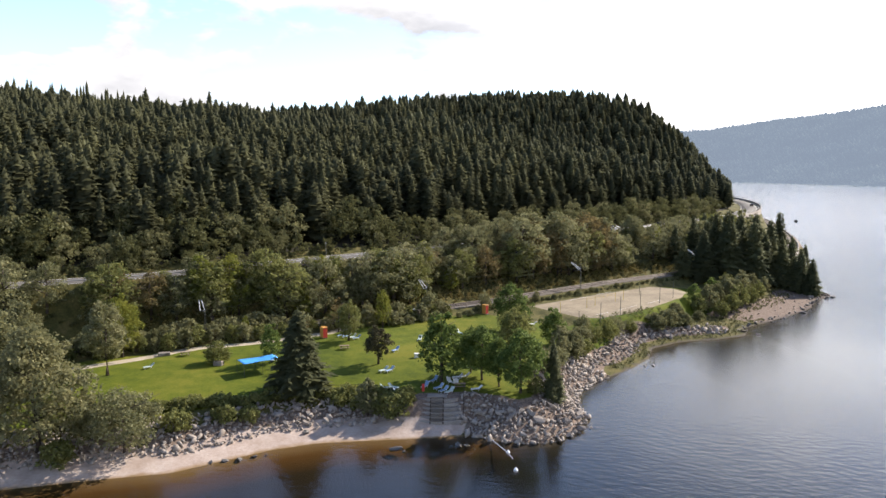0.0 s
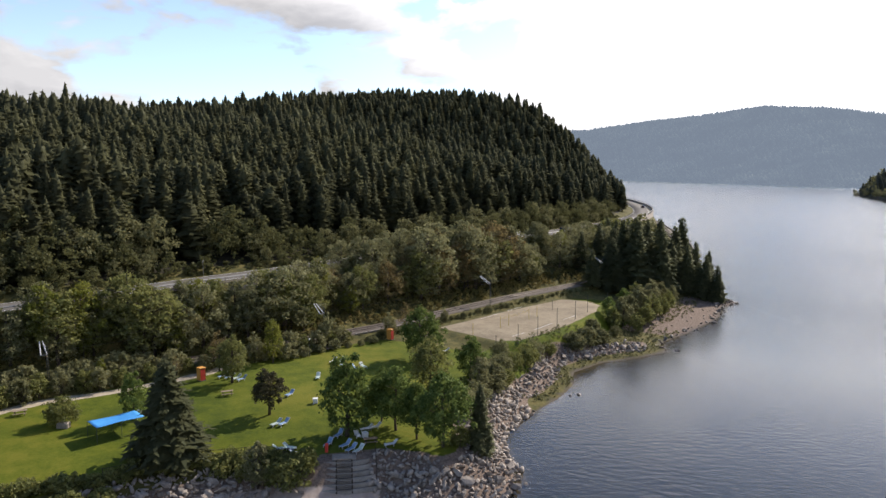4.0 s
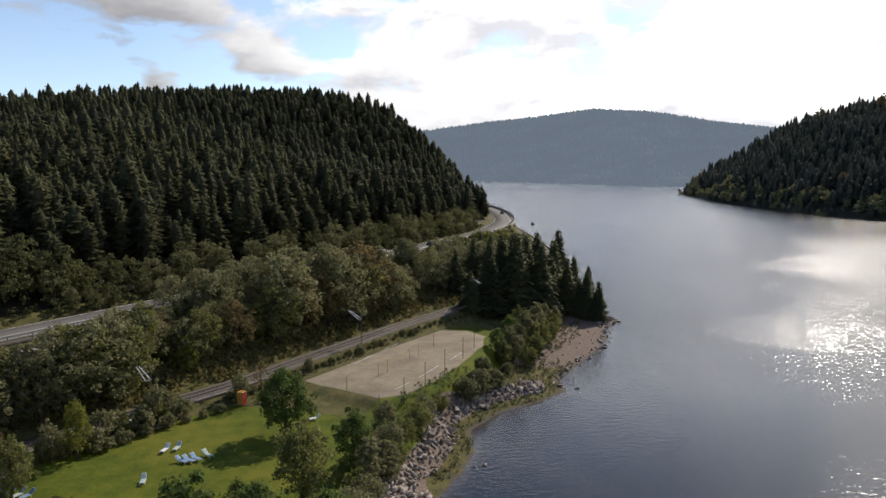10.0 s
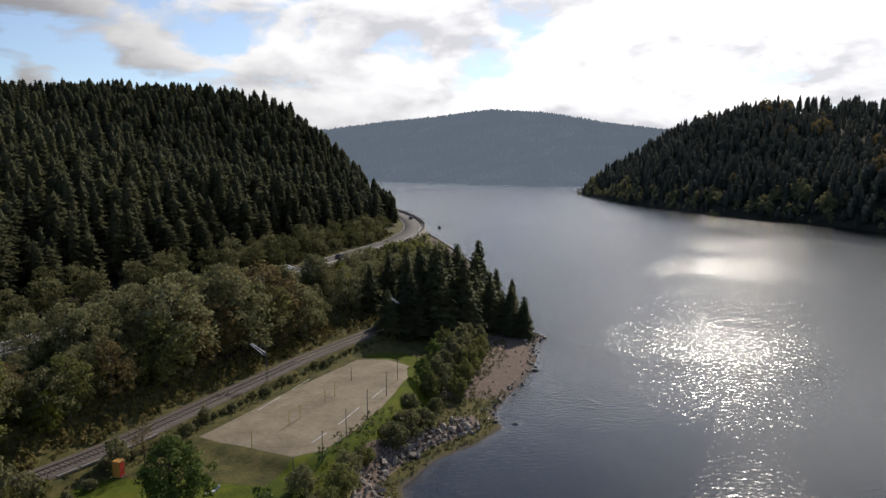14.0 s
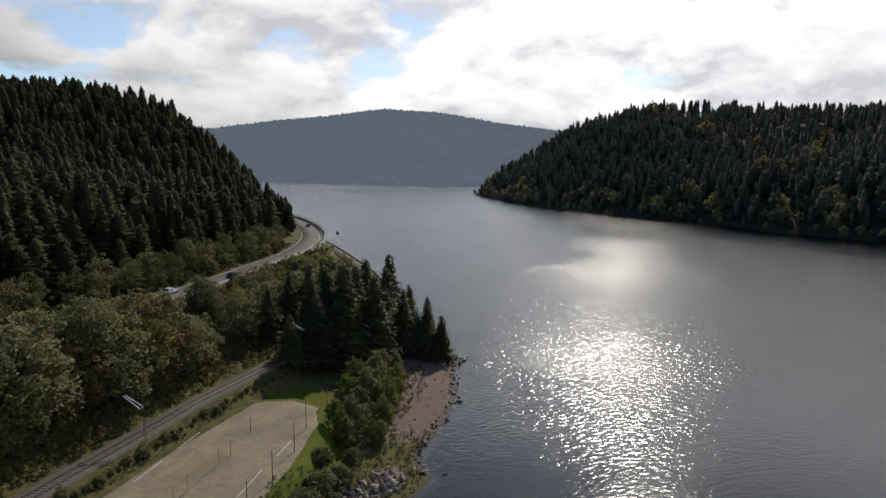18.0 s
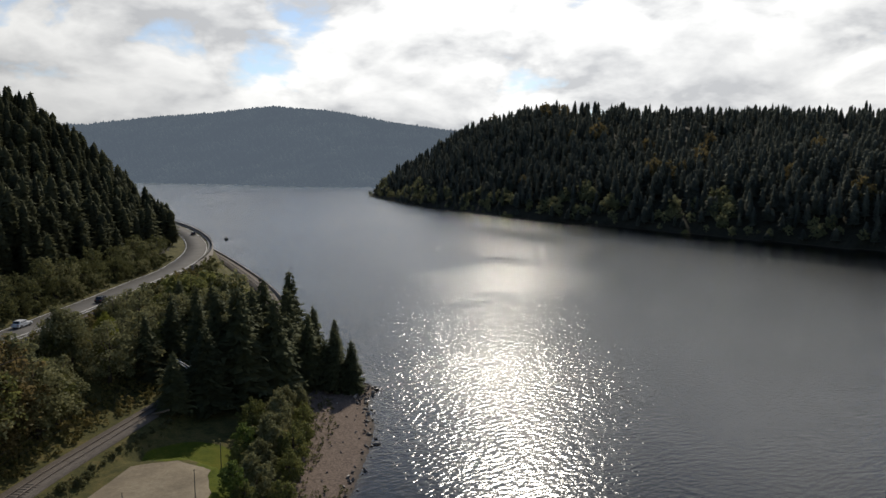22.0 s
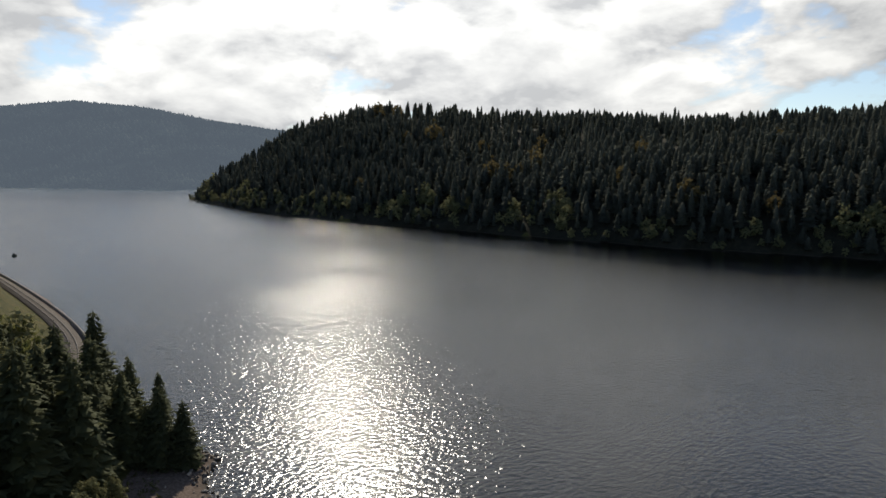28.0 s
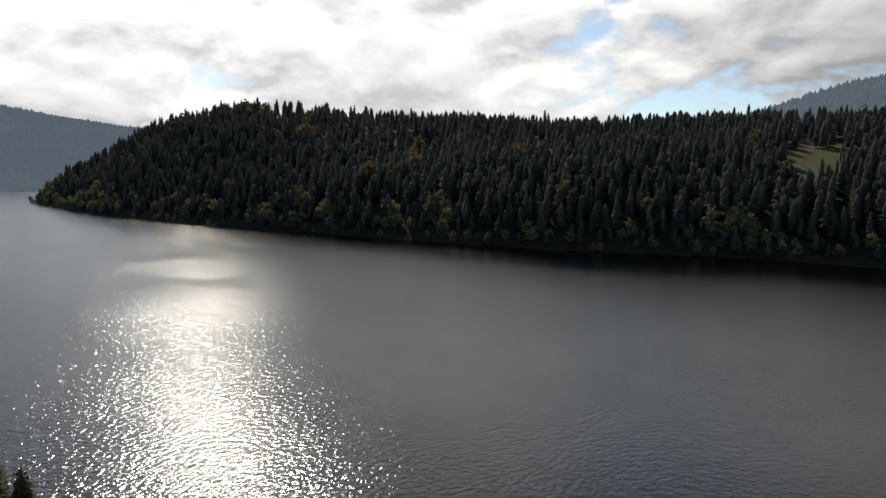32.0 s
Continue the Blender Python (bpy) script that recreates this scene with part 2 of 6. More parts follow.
M["dark_wood"] = surface("dark timber", (0.045, 0.035, 0.028), (0.11, 0.09, 0.07), 0.85, 2.5, 0.3, 0.01)
M["white_plastic"] = surface("white plastic", (0.66, 0.67, 0.68), (0.82, 0.82, 0.82), 0.45, 3, 0.05, 0.002)
M["blue_cloth"] = surface("pale blue lounger fabric", (0.16, 0.26, 0.42), (0.28, 0.4, 0.55), 0.8, 4, 0.2, 0.003)
M["green_cloth"] = surface("pale green lounger fabric", (0.32, 0.42, 0.38), (0.5, 0.58, 0.54), 0.8, 4, 0.2, 0.003)
M["blue_tarp"] = surface("blue tarpaulin", (0.03, 0.22, 0.55), (0.07, 0.33, 0.72), 0.55, 1.2, 0.3, 0.02)
M["orange"] = surface("orange cabin plastic", (0.55, 0.25, 0.05), (0.72, 0.36, 0.08), 0.5, 2, 0.1, 0.004)
M["red"] = surface("red paint", (0.5, 0.04, 0.03), (0.65, 0.07, 0.05), 0.5, 3, 0.1, 0.003)
M["yellow"] = surface("yellow post paint", (0.45, 0.33, 0.06), (0.6, 0.45, 0.1), 0.6, 3, 0.1, 0.003)
M["green_net"] = surface("green netting", (0.03, 0.10, 0.06), (0.06, 0.17, 0.1), 0.8, 4, 0.2, 0.004)
M["car_white"] = surface("white car paint", (0.7, 0.71, 0.72), (0.8, 0.8, 0.8), 0.25, 1, 0.02, 0.001)
M["car_dark"] = surface("dark car paint", (0.02, 0.022, 0.026), (0.04, 0.042, 0.047), 0.25, 1, 0.02, 0.001)
M["tyre"] = surface("tyre rubber", (0.015, 0.015, 0.015), (0.03, 0.03, 0.03), 0.8, 5, 0.2, 0.003)
M["glass"] = surface("dark car glass", (0.015, 0.018, 0.02), (0.03, 0.034, 0.038), 0.08, 1, 0.02, 0.001)


def court_sand():
    m, nt, N, out = nodes_of("raked court sand")
    pos = N("ShaderNodeNewGeometry").outputs["Position"]
    a, b, c = noise_at(nt, 0.16, 5, 0.6, pos), noise_at(nt, 1.1, 5, 0.65, pos), noise_at(nt, 6, 4, 0.6, pos)
    f = sums(nt, "ADD", sums(nt, "MULTIPLY", a, 0.6), sums(nt, "MULTIPLY", b, 0.4))
    col = ramp(nt, f, (0.36, (0.165, 0.13, 0.085)), (0.5, (0.235, 0.19, 0.124)), (0.64, (0.3, 0.25, 0.168)))
    p = N("ShaderNodeBsdfPrincipled")
    wire(nt, col, p.inputs["Base Color"])
    p.inputs["Roughness"].default_value = 0.95
    h = sums(nt, "ADD", sums(nt, "MULTIPLY", b, 1.0), sums(nt, "MULTIPLY", c, 0.3))
    wire(nt, bump(nt, h, 0.6, 0.18), p.inputs["Normal"])
    wire(nt, p.outputs[0], out.inputs[0])
    return m


def ground_material():
    m, nt, N, out = nodes_of("ground")
    pos = N("ShaderNodeNewGeometry").outputs["Position"]
    sep = N("ShaderNodeSeparateXYZ")
    wire(nt, pos, sep.inputs[0])
    n0, n1, n2, n3 = noise_at(nt, 0.05, 4, 0.6, pos), noise_at(nt, 0.35, 5, 0.6, pos), noise_at(nt, 2.2, 5, 0.65, pos), noise_at(nt, 12, 3, 0.6, pos)
    two = sums(nt, "ADD", sums(nt, "MULTIPLY", n1, 0.6), sums(nt, "MULTIPLY", n2, 0.4))
    wild = ramp(nt, two, (0.36, (0.04, 0.042, 0.014)), (0.5, (0.085, 0.08, 0.024)), (0.64, (0.145, 0.115, 0.042)))
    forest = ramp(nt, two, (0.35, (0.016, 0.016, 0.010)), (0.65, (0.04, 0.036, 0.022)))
    lawn_f = sums(nt, "ADD", sums(nt, "MULTIPLY", n0, 0.5), sums(nt, "MULTIPLY", two, 0.5))
    lawn = ramp(nt, lawn_f, (0.41, (0.046, 0.067, 0.003)), (0.5, (0.082, 0.103, 0.005)), (0.59, (0.13, 0.131, 0.012)))
    sand = ramp(nt, two, (0.36, (0.31, 0.24, 0.195)), (0.52, (0.39, 0.315, 0.265)), (0.66, (0.46, 0.385, 0.33)))
    stony = ramp(nt, sums(nt, "ADD", sums(nt, "MULTIPLY", n2, 0.6), sums(nt, "MULTIPLY", n3, 0.4)), (0.36, (0.075, 0.057, 0.043)), (0.5, (0.165, 0.124, 0.098)), (0.64, (0.27, 0.205, 0.165)))
    path = ramp(nt, two, (0.36, (0.3, 0.25, 0.18)), (0.64, (0.46, 0.4, 0.31)))

    def edge(name, wob=0.35):
        w = sums(nt, "ADD", attr(nt, name), sums(nt, "MULTIPLY", sums(nt, "SUBTRACT", two, 0.5), wob * 2))
        return span(nt, w, 0.42, 0.58)

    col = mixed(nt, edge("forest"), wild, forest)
    col = mixed(nt, edge("lawn", 0.15), col, lawn)
    col = mixed(nt, edge("stony"), col, stony)
    col = mixed(nt, edge("sand", 0.25), col, sand)
    col = mixed(nt, edge("path", 0.5), col, path)
    # lake bed: wet sand at the edge, then brown, then near black with depth
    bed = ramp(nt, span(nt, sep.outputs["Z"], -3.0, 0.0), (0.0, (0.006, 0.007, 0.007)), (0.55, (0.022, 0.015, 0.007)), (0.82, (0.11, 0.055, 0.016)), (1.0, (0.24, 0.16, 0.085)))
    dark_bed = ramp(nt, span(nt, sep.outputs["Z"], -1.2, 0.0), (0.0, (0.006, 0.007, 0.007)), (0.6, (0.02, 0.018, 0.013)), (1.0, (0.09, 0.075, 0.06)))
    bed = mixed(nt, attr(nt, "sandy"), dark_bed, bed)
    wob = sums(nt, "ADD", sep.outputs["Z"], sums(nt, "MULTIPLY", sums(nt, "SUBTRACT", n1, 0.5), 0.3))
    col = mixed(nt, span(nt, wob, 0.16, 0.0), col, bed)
    p = N("ShaderNodeBsdfPrincipled")
    wire(nt, col, p.inputs["Base Color"])
    p.inputs["Roughness"].default_value, p.inputs["Specular IOR Level"].default_value = 0.95, 0.2
    wire(nt, bump(nt, sums(nt, "ADD", n2, sums(nt, "MULTIPLY", n3, 0.5)), 0.5, 0.12), p.inputs["Normal"])
    wire(nt, p.outputs[0], out.inputs[0])
    return m


def water_material():
    """Lake: wave slopes from the difference of three readings of one height, so that far water stays as rough as near."""
    m, nt, N, out = nodes_of("lake water")
    pos = N("ShaderNodeNewGeometry").outputs["Position"]
    sep = N("ShaderNodeSeparateXYZ")
    wire(nt, pos, sep.inputs[0])
    REACH = 0.06

    def height(dx, dy):
        turn = N("ShaderNodeMapping")
        turn.inputs["Rotation"].default_value = (0, 0, radians(-12))
        turn.inputs["Scale"].default_value = (0.62, 1.0, 1.0)
        move = N("ShaderNodeVectorMath")
        move.operation = "ADD"
        move.inputs[1].default_value = (dx, dy, 0)
        wire(nt, pos, move.inputs[0])
        wire(nt, move.outputs[0], turn.inputs[0])
        return noise_at(nt, 1.05, 3, 0.48, turn.outputs[0])

    h0, hx, hy = height(0, 0), height(REACH, 0), height(0, REACH)
    # gusts, and calmer water in the lee of the point and of the wooded slope
    north = sums(nt, "ADD", sep.outputs["Y"], sums(nt, "MULTIPLY", sep.outputs["X"], 0.6))
    patch = noise_at(nt, 0.014, 3, 0.5, pos)
    lee = span(nt, sums(nt, "ADD", north, sums(nt, "MULTIPLY", patch, 60.0)), 232, 300, 0.27, 1.0)
    gust = sums(nt, "MULTIPLY", sums(nt, "MULTIPLY", lee, span(nt, sep.outputs["Y"], 300, 520, 1.12, 0.92)), span(nt, patch, 0.35, 0.65, 0.8, 1.08))
    gain = sums(nt, "MULTIPLY", gust, WAVES / REACH)
    flat = N("ShaderNodeCombineXYZ")
    # far normals tilted south-west, added to lift the sky's reflection up the lake
    sky_tilt = span(nt, sep.outputs["Y"], 180, 520, 0.0, -0.05)
    wire(nt, sums(nt, "ADD", sums(nt, "MULTIPLY", sums(nt, "SUBTRACT", h0, hx), gain), sums(nt, "MULTIPLY", sky_tilt, 0.45)), flat.inputs[0])
    wire(nt, sums(nt, "ADD", sums(nt, "MULTIPLY", sums(nt, "SUBTRACT", h0, hy), gain), sky_tilt), flat.inputs[1])
    flat.inputs[2].default_value = 1.0
    unit = N("ShaderNodeVectorMath")
    unit.operation = "NORMALIZE"
    wire(nt, flat.outputs[0], unit.inputs[0])
    fres, gloss, clear, both = N("ShaderNodeFresnel"), N("ShaderNodeBsdfGlossy"), N("ShaderNodeBsdfTransparent"), N("ShaderNodeMixShader")
    fres.inputs["IOR"].default_value = 1.4
    gloss.distribution = "BECKMANN"
    gloss.inputs["Roughness"].default_value = 0.195
    gloss.inputs[0].default_value = (0.95, 0.97, 1.0, 1)
    clear.inputs[0].default_value = (0.62, 0.6, 0.5, 1)
    wire(nt, unit.outputs[0], fres.inputs["Normal"])
    wire(nt, unit.outputs[0], gloss.inputs["Normal"])
    wire(nt, fres.outputs[0], both.inputs[0])
    wire(nt, clear.outputs[0], both.inputs[1])
    wire(nt, gloss.outputs[0], both.inputs[2])
    wire(nt, both.outputs[0], out.inputs[0])
    return m


WAVES = 0.25
M["court"], M["ground"], M["water"] = court_sand(), ground_material(), water_material()


# ---- plan of the land ----
SHORE = np.array([(-420, -330), (-150, -60), (-70, 14), (-34.4, 38.8), (-23.6, 45.6), (-16.8, 49.5), (-7.8, 60.5), (-2.6, 64.7),
                  (8.2, 69.6), (19.3, 74.6), (25, 73.2), (30, 74.5), (34, 79.5), (35.2, 85), (33, 93), (31.8, 100), (34.8, 108), (41.6, 120.3),
                  (44.3, 128), (44.8, 137), (51, 145), (60.4, 150.8), (66.4, 156.4), (66.6, 164.4), (74.8, 176), (83.2, 189),
                  (88, 198), (91.4, 210), (98, 219), (94, 231), (88, 248), (90, 272), (97, 299), (104, 322), (110, 353), (113, 388),
                  (115, 425), (115, 462), (108, 505), (70, 640), (-40, 900)], float)
NEAR_LAND = np.vstack([SHORE, [(-900, 1500), (-3200, 1500), (-3200, -1500), (-1200, -1500)]])
HEADLAND = np.array([(443, 1012), (424, 910), (408, 830), (398, 700), (400, 600), (420, 486), (431, 390), (444, 315), (468, 256),
                     (485, 205), (487, 150), (478, 60), (470, -80), (500, -500), (700, -1500), (3300, -1500), (3300, 1300), (900, 1060), (520, 1040)], float)
ROAD = np.array([(-190, -10), (-130, 36), (-98, 62), (-73, 85), (-53, 108), (-39, 131), (-23, 154.5), (-4, 184), (16.3, 217.3), (28.5, 235),
                 (43, 259), (56, 282.5), (68, 304), (80, 336), (87.5, 370), (91.3, 410), (91.5, 450), (88, 490), (78, 530), (52, 600), (-30, 760)], float)
RAIL = np.array([(-190, -60), (-112, 24), (-67, 71), (-48, 90.5), (-34, 105.5), (-20.5, 118.5), (-9, 132), (2.5, 145), (13, 160), (22.4, 173.5), (31.5, 186.5),
                 (43, 200.6), (58, 219), (74, 241), (86, 263), (93, 282.5), (97.5, 304), (100.6, 333), (103, 375), (104.5, 420), (104, 460), (97, 505), (72, 570), (0, 740)], float)
COURT = np.array([(14.4, 149), (28.6, 138.2), (33, 139), (38.5, 146), (46, 159.5), (51.5, 172.5), (53, 180), (49.5, 186), (43, 187), (29.3, 170)], float)
PATH_WALK = np.array([(-75, 44), (-62, 60), (-53.5, 70.5), (-47.6, 78.5), (-41, 88.6), (-31.4, 97.2), (-23.5, 106), (-19, 113.5)], float)


def smooth_line(pts, n=6):
    """Catmull-Rom through the points."""
    p = np.vstack([2 * pts[0] - pts[1], pts, 2 * pts[-1] - pts[-2]])
    t = np.arange(n)[:, None] / n
    out = [0.5 * (2 * b + (c - a) * t + (2 * a - 5 * b + 4 * c - d) * t**2 + (3 * b - a - 3 * c + d) * t**3) for a, b, c, d in zip(p, p[1:], p[2:], p[3:])]
    return np.vstack(out + [pts[-1:]])


ROAD_S, RAIL_S, PATH_S = smooth_line(ROAD), smooth_line(RAIL), smooth_line(PATH_WALK)


def line_dist(P, pts, closed=False):
    """Distance to a line of points, and on which side: positive to the left of its run."""
    ends = np.vstack([pts, pts[:1]]) if closed else pts
    best, side = np.full(len(P), 1e18), np.zeros(len(P))
    for a, b in zip(ends[:-1], ends[1:]):
        e = b - a
        w = P - a
        t = np.clip((w @ e) / (e @ e), 0, 1)
        off = w - t[:, None] * e
        d2 = (off**2).sum(1)
        near = d2 < best
        best[near] = d2[near]
        side[near] = (e[0] * w[:, 1] - e[1] * w[:, 0])[near]
    return np.sqrt(best), np.sign(side)


def inside(P, poly):
    hit = np.zeros(len(P), bool)
    for a, b in zip(poly, np.roll(poly, -1, 0)):
        if a[1] == b[1]:
            continue
        cross = (a[1] > P[:, 1]) != (b[1] > P[:, 1])
        hit ^= cross & (P[:, 0] < (b[0] - a[0]) * (P[:, 1] - a[1]) / (b[1] - a[1]) + a[0])
    return hit


def step(a, b, x):
    t = np.clip((x - a) / (b - a), 0, 1)
    return t * t * (3 - 2 * t)


def rough(P, scale, seed=0):
    """Cheap smooth noise in -1..1 for whole arrays."""
    x, y = P[:, 0] / scale + seed * 17.3, P[:, 1] / scale - seed * 9.1
    return (np.sin(x * 1.3 + 2.1 * np.sin(y * 0.7)) + np.sin(y * 1.7 + 1.7 * np.sin(x * 0.9 + 1)) + np.sin((x + y) * 2.3 + 3 * np.sin((x - y) * 0.4))) / 3


def land(P):
    """Height of the ground, and the fields it is built from."""
    P = np.asarray(P, float)
    d1, _ = line_dist(P, NEAR_LAND, True)
    d1 = np.where(inside(P, NEAR_LAND), d1, -d1)
    d2, _ = line_dist(P, HEADLAND, True)
    d2 = np.where(inside(P, HEADLAND), d2, -d2)
    dr, sr = line_dist(P, RAIL_S)
    dR, sR = line_dist(P, ROAD_S)
    x, y = P[:, 0], P[:, 1]
    # lake side of the railway
    beach = np.interp(d1, (0, 5, 11.5, 30, 70), (0, 0.9, 4.2, 5.4, 6.3))
    cove = np.interp(d1, (0, 3, 6.2, 30, 70), (0, 1.0, 4.2, 5.4, 6.3))
    beach = beach + (cove - beach) * step(4, 9, x) * step(60, 66, y)
    rocky = np.interp(d1, (0, 1, 8, 30, 70), (0, 0.5, 4.2, 5.4, 6.3))
    shelf = np.interp(d1, (0, 4.2, 10.5, 30, 70), (0, 0.5, 4.2, 5.4, 6.3))
    rocky = rocky + (shelf - rocky) * step(108, 120, y)
    flat = np.interp(d1, (0, 8, 16, 30, 60), (0, 0.8, 2.2, 4.2, 6.0))
    tip = step(142, 162, y) * step(262, 225, y)
    low = np.where((x < 21) & (y < 82), beach, rocky)
    low = low * (1 - tip) + flat * tip
    low = np.maximum(low, 6.6 - 0.55 * np.maximum(0, dr - 3.2))
    dc, _ = line_dist(P, COURT, True)
    dc = np.where(inside(P, COURT), -dc, dc)
    low = low + (5.78 - low) * step(4.5, 0.8, dc)
    low = np.where(d1 > 0, low, 0)
    low = low + np.where((d1 > 14) & (dc > 1), 0.12 * rough(P, 9), 0)
    # bank between railway and road, then the hill
    t = np.clip((dr - 3.0) / np.maximum(dr + dR - 3.0 - 5.5, 0.5), 0, 1)
    bank = 6.6 + (17.9 - 6.6) * (0.35 * t + 0.65 * t**1.8)
    s = np.maximum(dR - 5.0, 0)
    hill = 17.9 + np.interp(s, (0, 4, 40, 110, 200, 320, 520, 900, 2500), (0, 1.2, 7, 20, 32, 44, 71, 118, 142))
    hill = hill + step(5, 60, s) * 3.5 * rough(P, 70, 2)
    hill = hill + 43 * np.exp(-(((x + 62) / 145) ** 2 + ((y - 558) / 150) ** 2)) * step(4, 70, s)
    hill = hill + 22 * np.exp(-(((x - 45) / 75) ** 2 + ((y - 480) / 80) ** 2)) * step(2, 30, s)
    near = np.where(sr > 0, np.where(sR > 0, hill, np.where(dR < 5.2, 17.9, bank)), np.where(dr < 3.2, 6.6, low))
    z = np.where(d1 > 0, near, np.maximum(-np.where((x < 21) & (y < 84), 0.2, 0.34) * -d1, -9))
    # far side: headland, hills behind
    cape = np.interp(d2, (0, 6, 40, 90, 160, 260, 420, 800), (0, 3, 24, 44, 62, 80, 90, 105)) * (1 + 0.05 * rough(P, 90, 5))
    cape = cape + 34 * np.exp(-(((x - 565) / 150) ** 2 + ((y - 800) / 165) ** 2)) * step(3, 120, d2)
    cape = cape - 9 * np.exp(-(((x - 560) / 110) ** 2 + ((y - 480) / 95) ** 2)) * step(3, 120, d2)
    cape = cape + 95 * np.exp(-(((x - 1550) / 330) ** 2 + ((y - 200) / 240) ** 2))
    z = np.where(d2 > 0, cape, z)
    return {"z": z, "d1": d1, "d2": d2, "dr": dr, "sr": sr, "dR": dR, "sR": sR}


def far_land(P):
    """The hill at the head of the lake: height by bearing and distance."""
    x, y = P[:, 0] - 35, P[:, 1] - 80
    r, az = np.hypot(x, y), np.degrees(np.arctan2(x, y))
    ridge = np.interp(az, (-30, -12, 3, 8, 12, 16.5, 19, 22, 25.5, 30, 40, 60), (120, 138, 148, 170, 176, 196, 185, 168, 146, 122, 95, 90))
    shore = np.interp(az, (-10, 6, 13, 21, 30, 45), (1750, 1660, 1500, 1300, 1330, 1400))
    z = ridge * step(shore + 50, shore + 800, r) + 4 * step(shore, shore + 40, r) + 4 * rough(P, 160, 8) * step(shore + 60, shore + 300, r)
    return np.where(r > shore, z, -2.0), r - shore


def gz(x, y):
    return float(land([(x, y)])["z"][0])


# ---- mesh helpers ----
def mesh_from(name, verts, faces, mat, smooth=False, tint=None):
    """One mesh from arrays of verts and equal-sided faces."""
    me = bpy.data.meshes.new(name)
    verts, faces = np.asarray(verts, np.float32), np.asarray(faces, np.int32)
    n, k = faces.shape
    me.vertices.add(len(verts))
    me.vertices.foreach_set("co", verts.ravel())
    me.loops.add(n * k)
    me.loops.foreach_set("vertex_index", faces.ravel())
    me.polygons.add(n)
    me.polygons.foreach_set("loop_start", np.arange(0, n * k, k, dtype=np.int32))
    me.polygons.foreach_set("loop_total", np.full(n, k, np.int32))
    if smooth:
        me.polygons.foreach_set("use_smooth", np.ones(n, bool))
    if tint is not None:
        me.attributes.new("tint", "FLOAT", "POINT").data.foreach_set("value", np.asarray(tint, np.float32))
    me.update(calc_edges=True)
    me.materials.append(mat)
    return me


def bm_mesh(name, bm, mat, smooth=False):
    me = bpy.data.meshes.new(name)
    bm.to_mesh(me)
    bm.free()
    me.materials.append(mat)
    if smooth:
        for p in me.polygons:
            p.use_smooth = True
    return me


def part(name, data, parent, label="", m=None):
    """A mesh as one object under a thing or a part."""
    ob = new(name, data)
    ob.parent = parent
    if m is not None:
        ob.matrix_local = m
    return tagged(ob, label)


def thing(name, m, label, category, group="", kind=""):
    ob = new(name)
    ob.matrix_world = m
    ob.empty_display_size = 0.2
    return tagged(ob, label, category, group, kind)


def box_bm(sx, sy, sz, at=(0, 0, 0), bevel=0.0, bm=None):
    bm = bm or bmesh.new()
    made = bmesh.ops.create_cube(bm, size=1.0, matrix=Matrix.Translation(at) @ Matrix.Diagonal((sx, sy, sz, 1)))
    if bevel:
        edges = list({e for v in made["verts"] for e in v.link_edges})
        bmesh.ops.bevel(bm, geom=edges, offset=bevel, segments=1, affect="EDGES")
    return bm


def tube_bm(points, radii, sides=6, bm=None):
    """A tapered tube along points, closed at the ends."""
    bm = bm or bmesh.new()
    rings = []
    pts = [Vector(p) for p in points]
    for n, p in enumerate(pts):
        ahead = (pts[min(n + 1, len(pts) - 1)] - pts[max(n - 1, 0)]).normalized()
        q = ahead.to_track_quat("Z", "Y")
        rings.append([bm.verts.new(p + q @ Vector((radii[n] * math.cos(a), radii[n] * math.sin(a), 0))) for a in (2 * math.pi * k / sides for k in range(sides))])
    for a, b in zip(rings, rings[1:]):
        for k in range(sides):
            bm.faces.new((a[k], a[(k + 1) % sides], b[(k + 1) % sides], b[k]))
    bm.faces.new(rings[0][::-1])
    bm.faces.new(rings[-1])
    return bm


def ribbon(pts, left, right, z, mat, name, thick=0.3, lift=0.0):
    """A slab that follows a line: between two offsets to its left and right."""
    t = np.gradient(pts, axis=0)
    t /= np.linalg.norm(t, axis=1)[:, None]
    nrm = np.stack([-t[:, 1], t[:, 0]], 1)
    a, b = pts + nrm * left, pts + nrm * right
    zz = np.full(len(pts), z) if np.isscalar(z) else z
    n = len(pts)
    V = np.vstack([np.c_[a, zz + lift], np.c_[b, zz + lift], np.c_[a, zz + lift - thick], np.c_[b, zz + lift - thick]])
    F = []
    for k in range(n - 1):
        F += [(k + n, k + n + 1, k + 1, k), (k, k + 1, 2 * n + k + 1, 2 * n + k), (n + k + 1, n + k, 3 * n + k, 3 * n + k + 1)]
    F += [(0, 2 * n, 3 * n, n), (n - 1, 2 * n - 1, 4 * n - 1, 3 * n - 1)]
    return mesh_from(name, V, F, mat)


# ---- ground, lake ----
def axis(parts):
    out = []
    for a, b, s in parts:
        out += list(np.arange(a, b, s))
    return np.array(out + [parts[-1][1]], float)


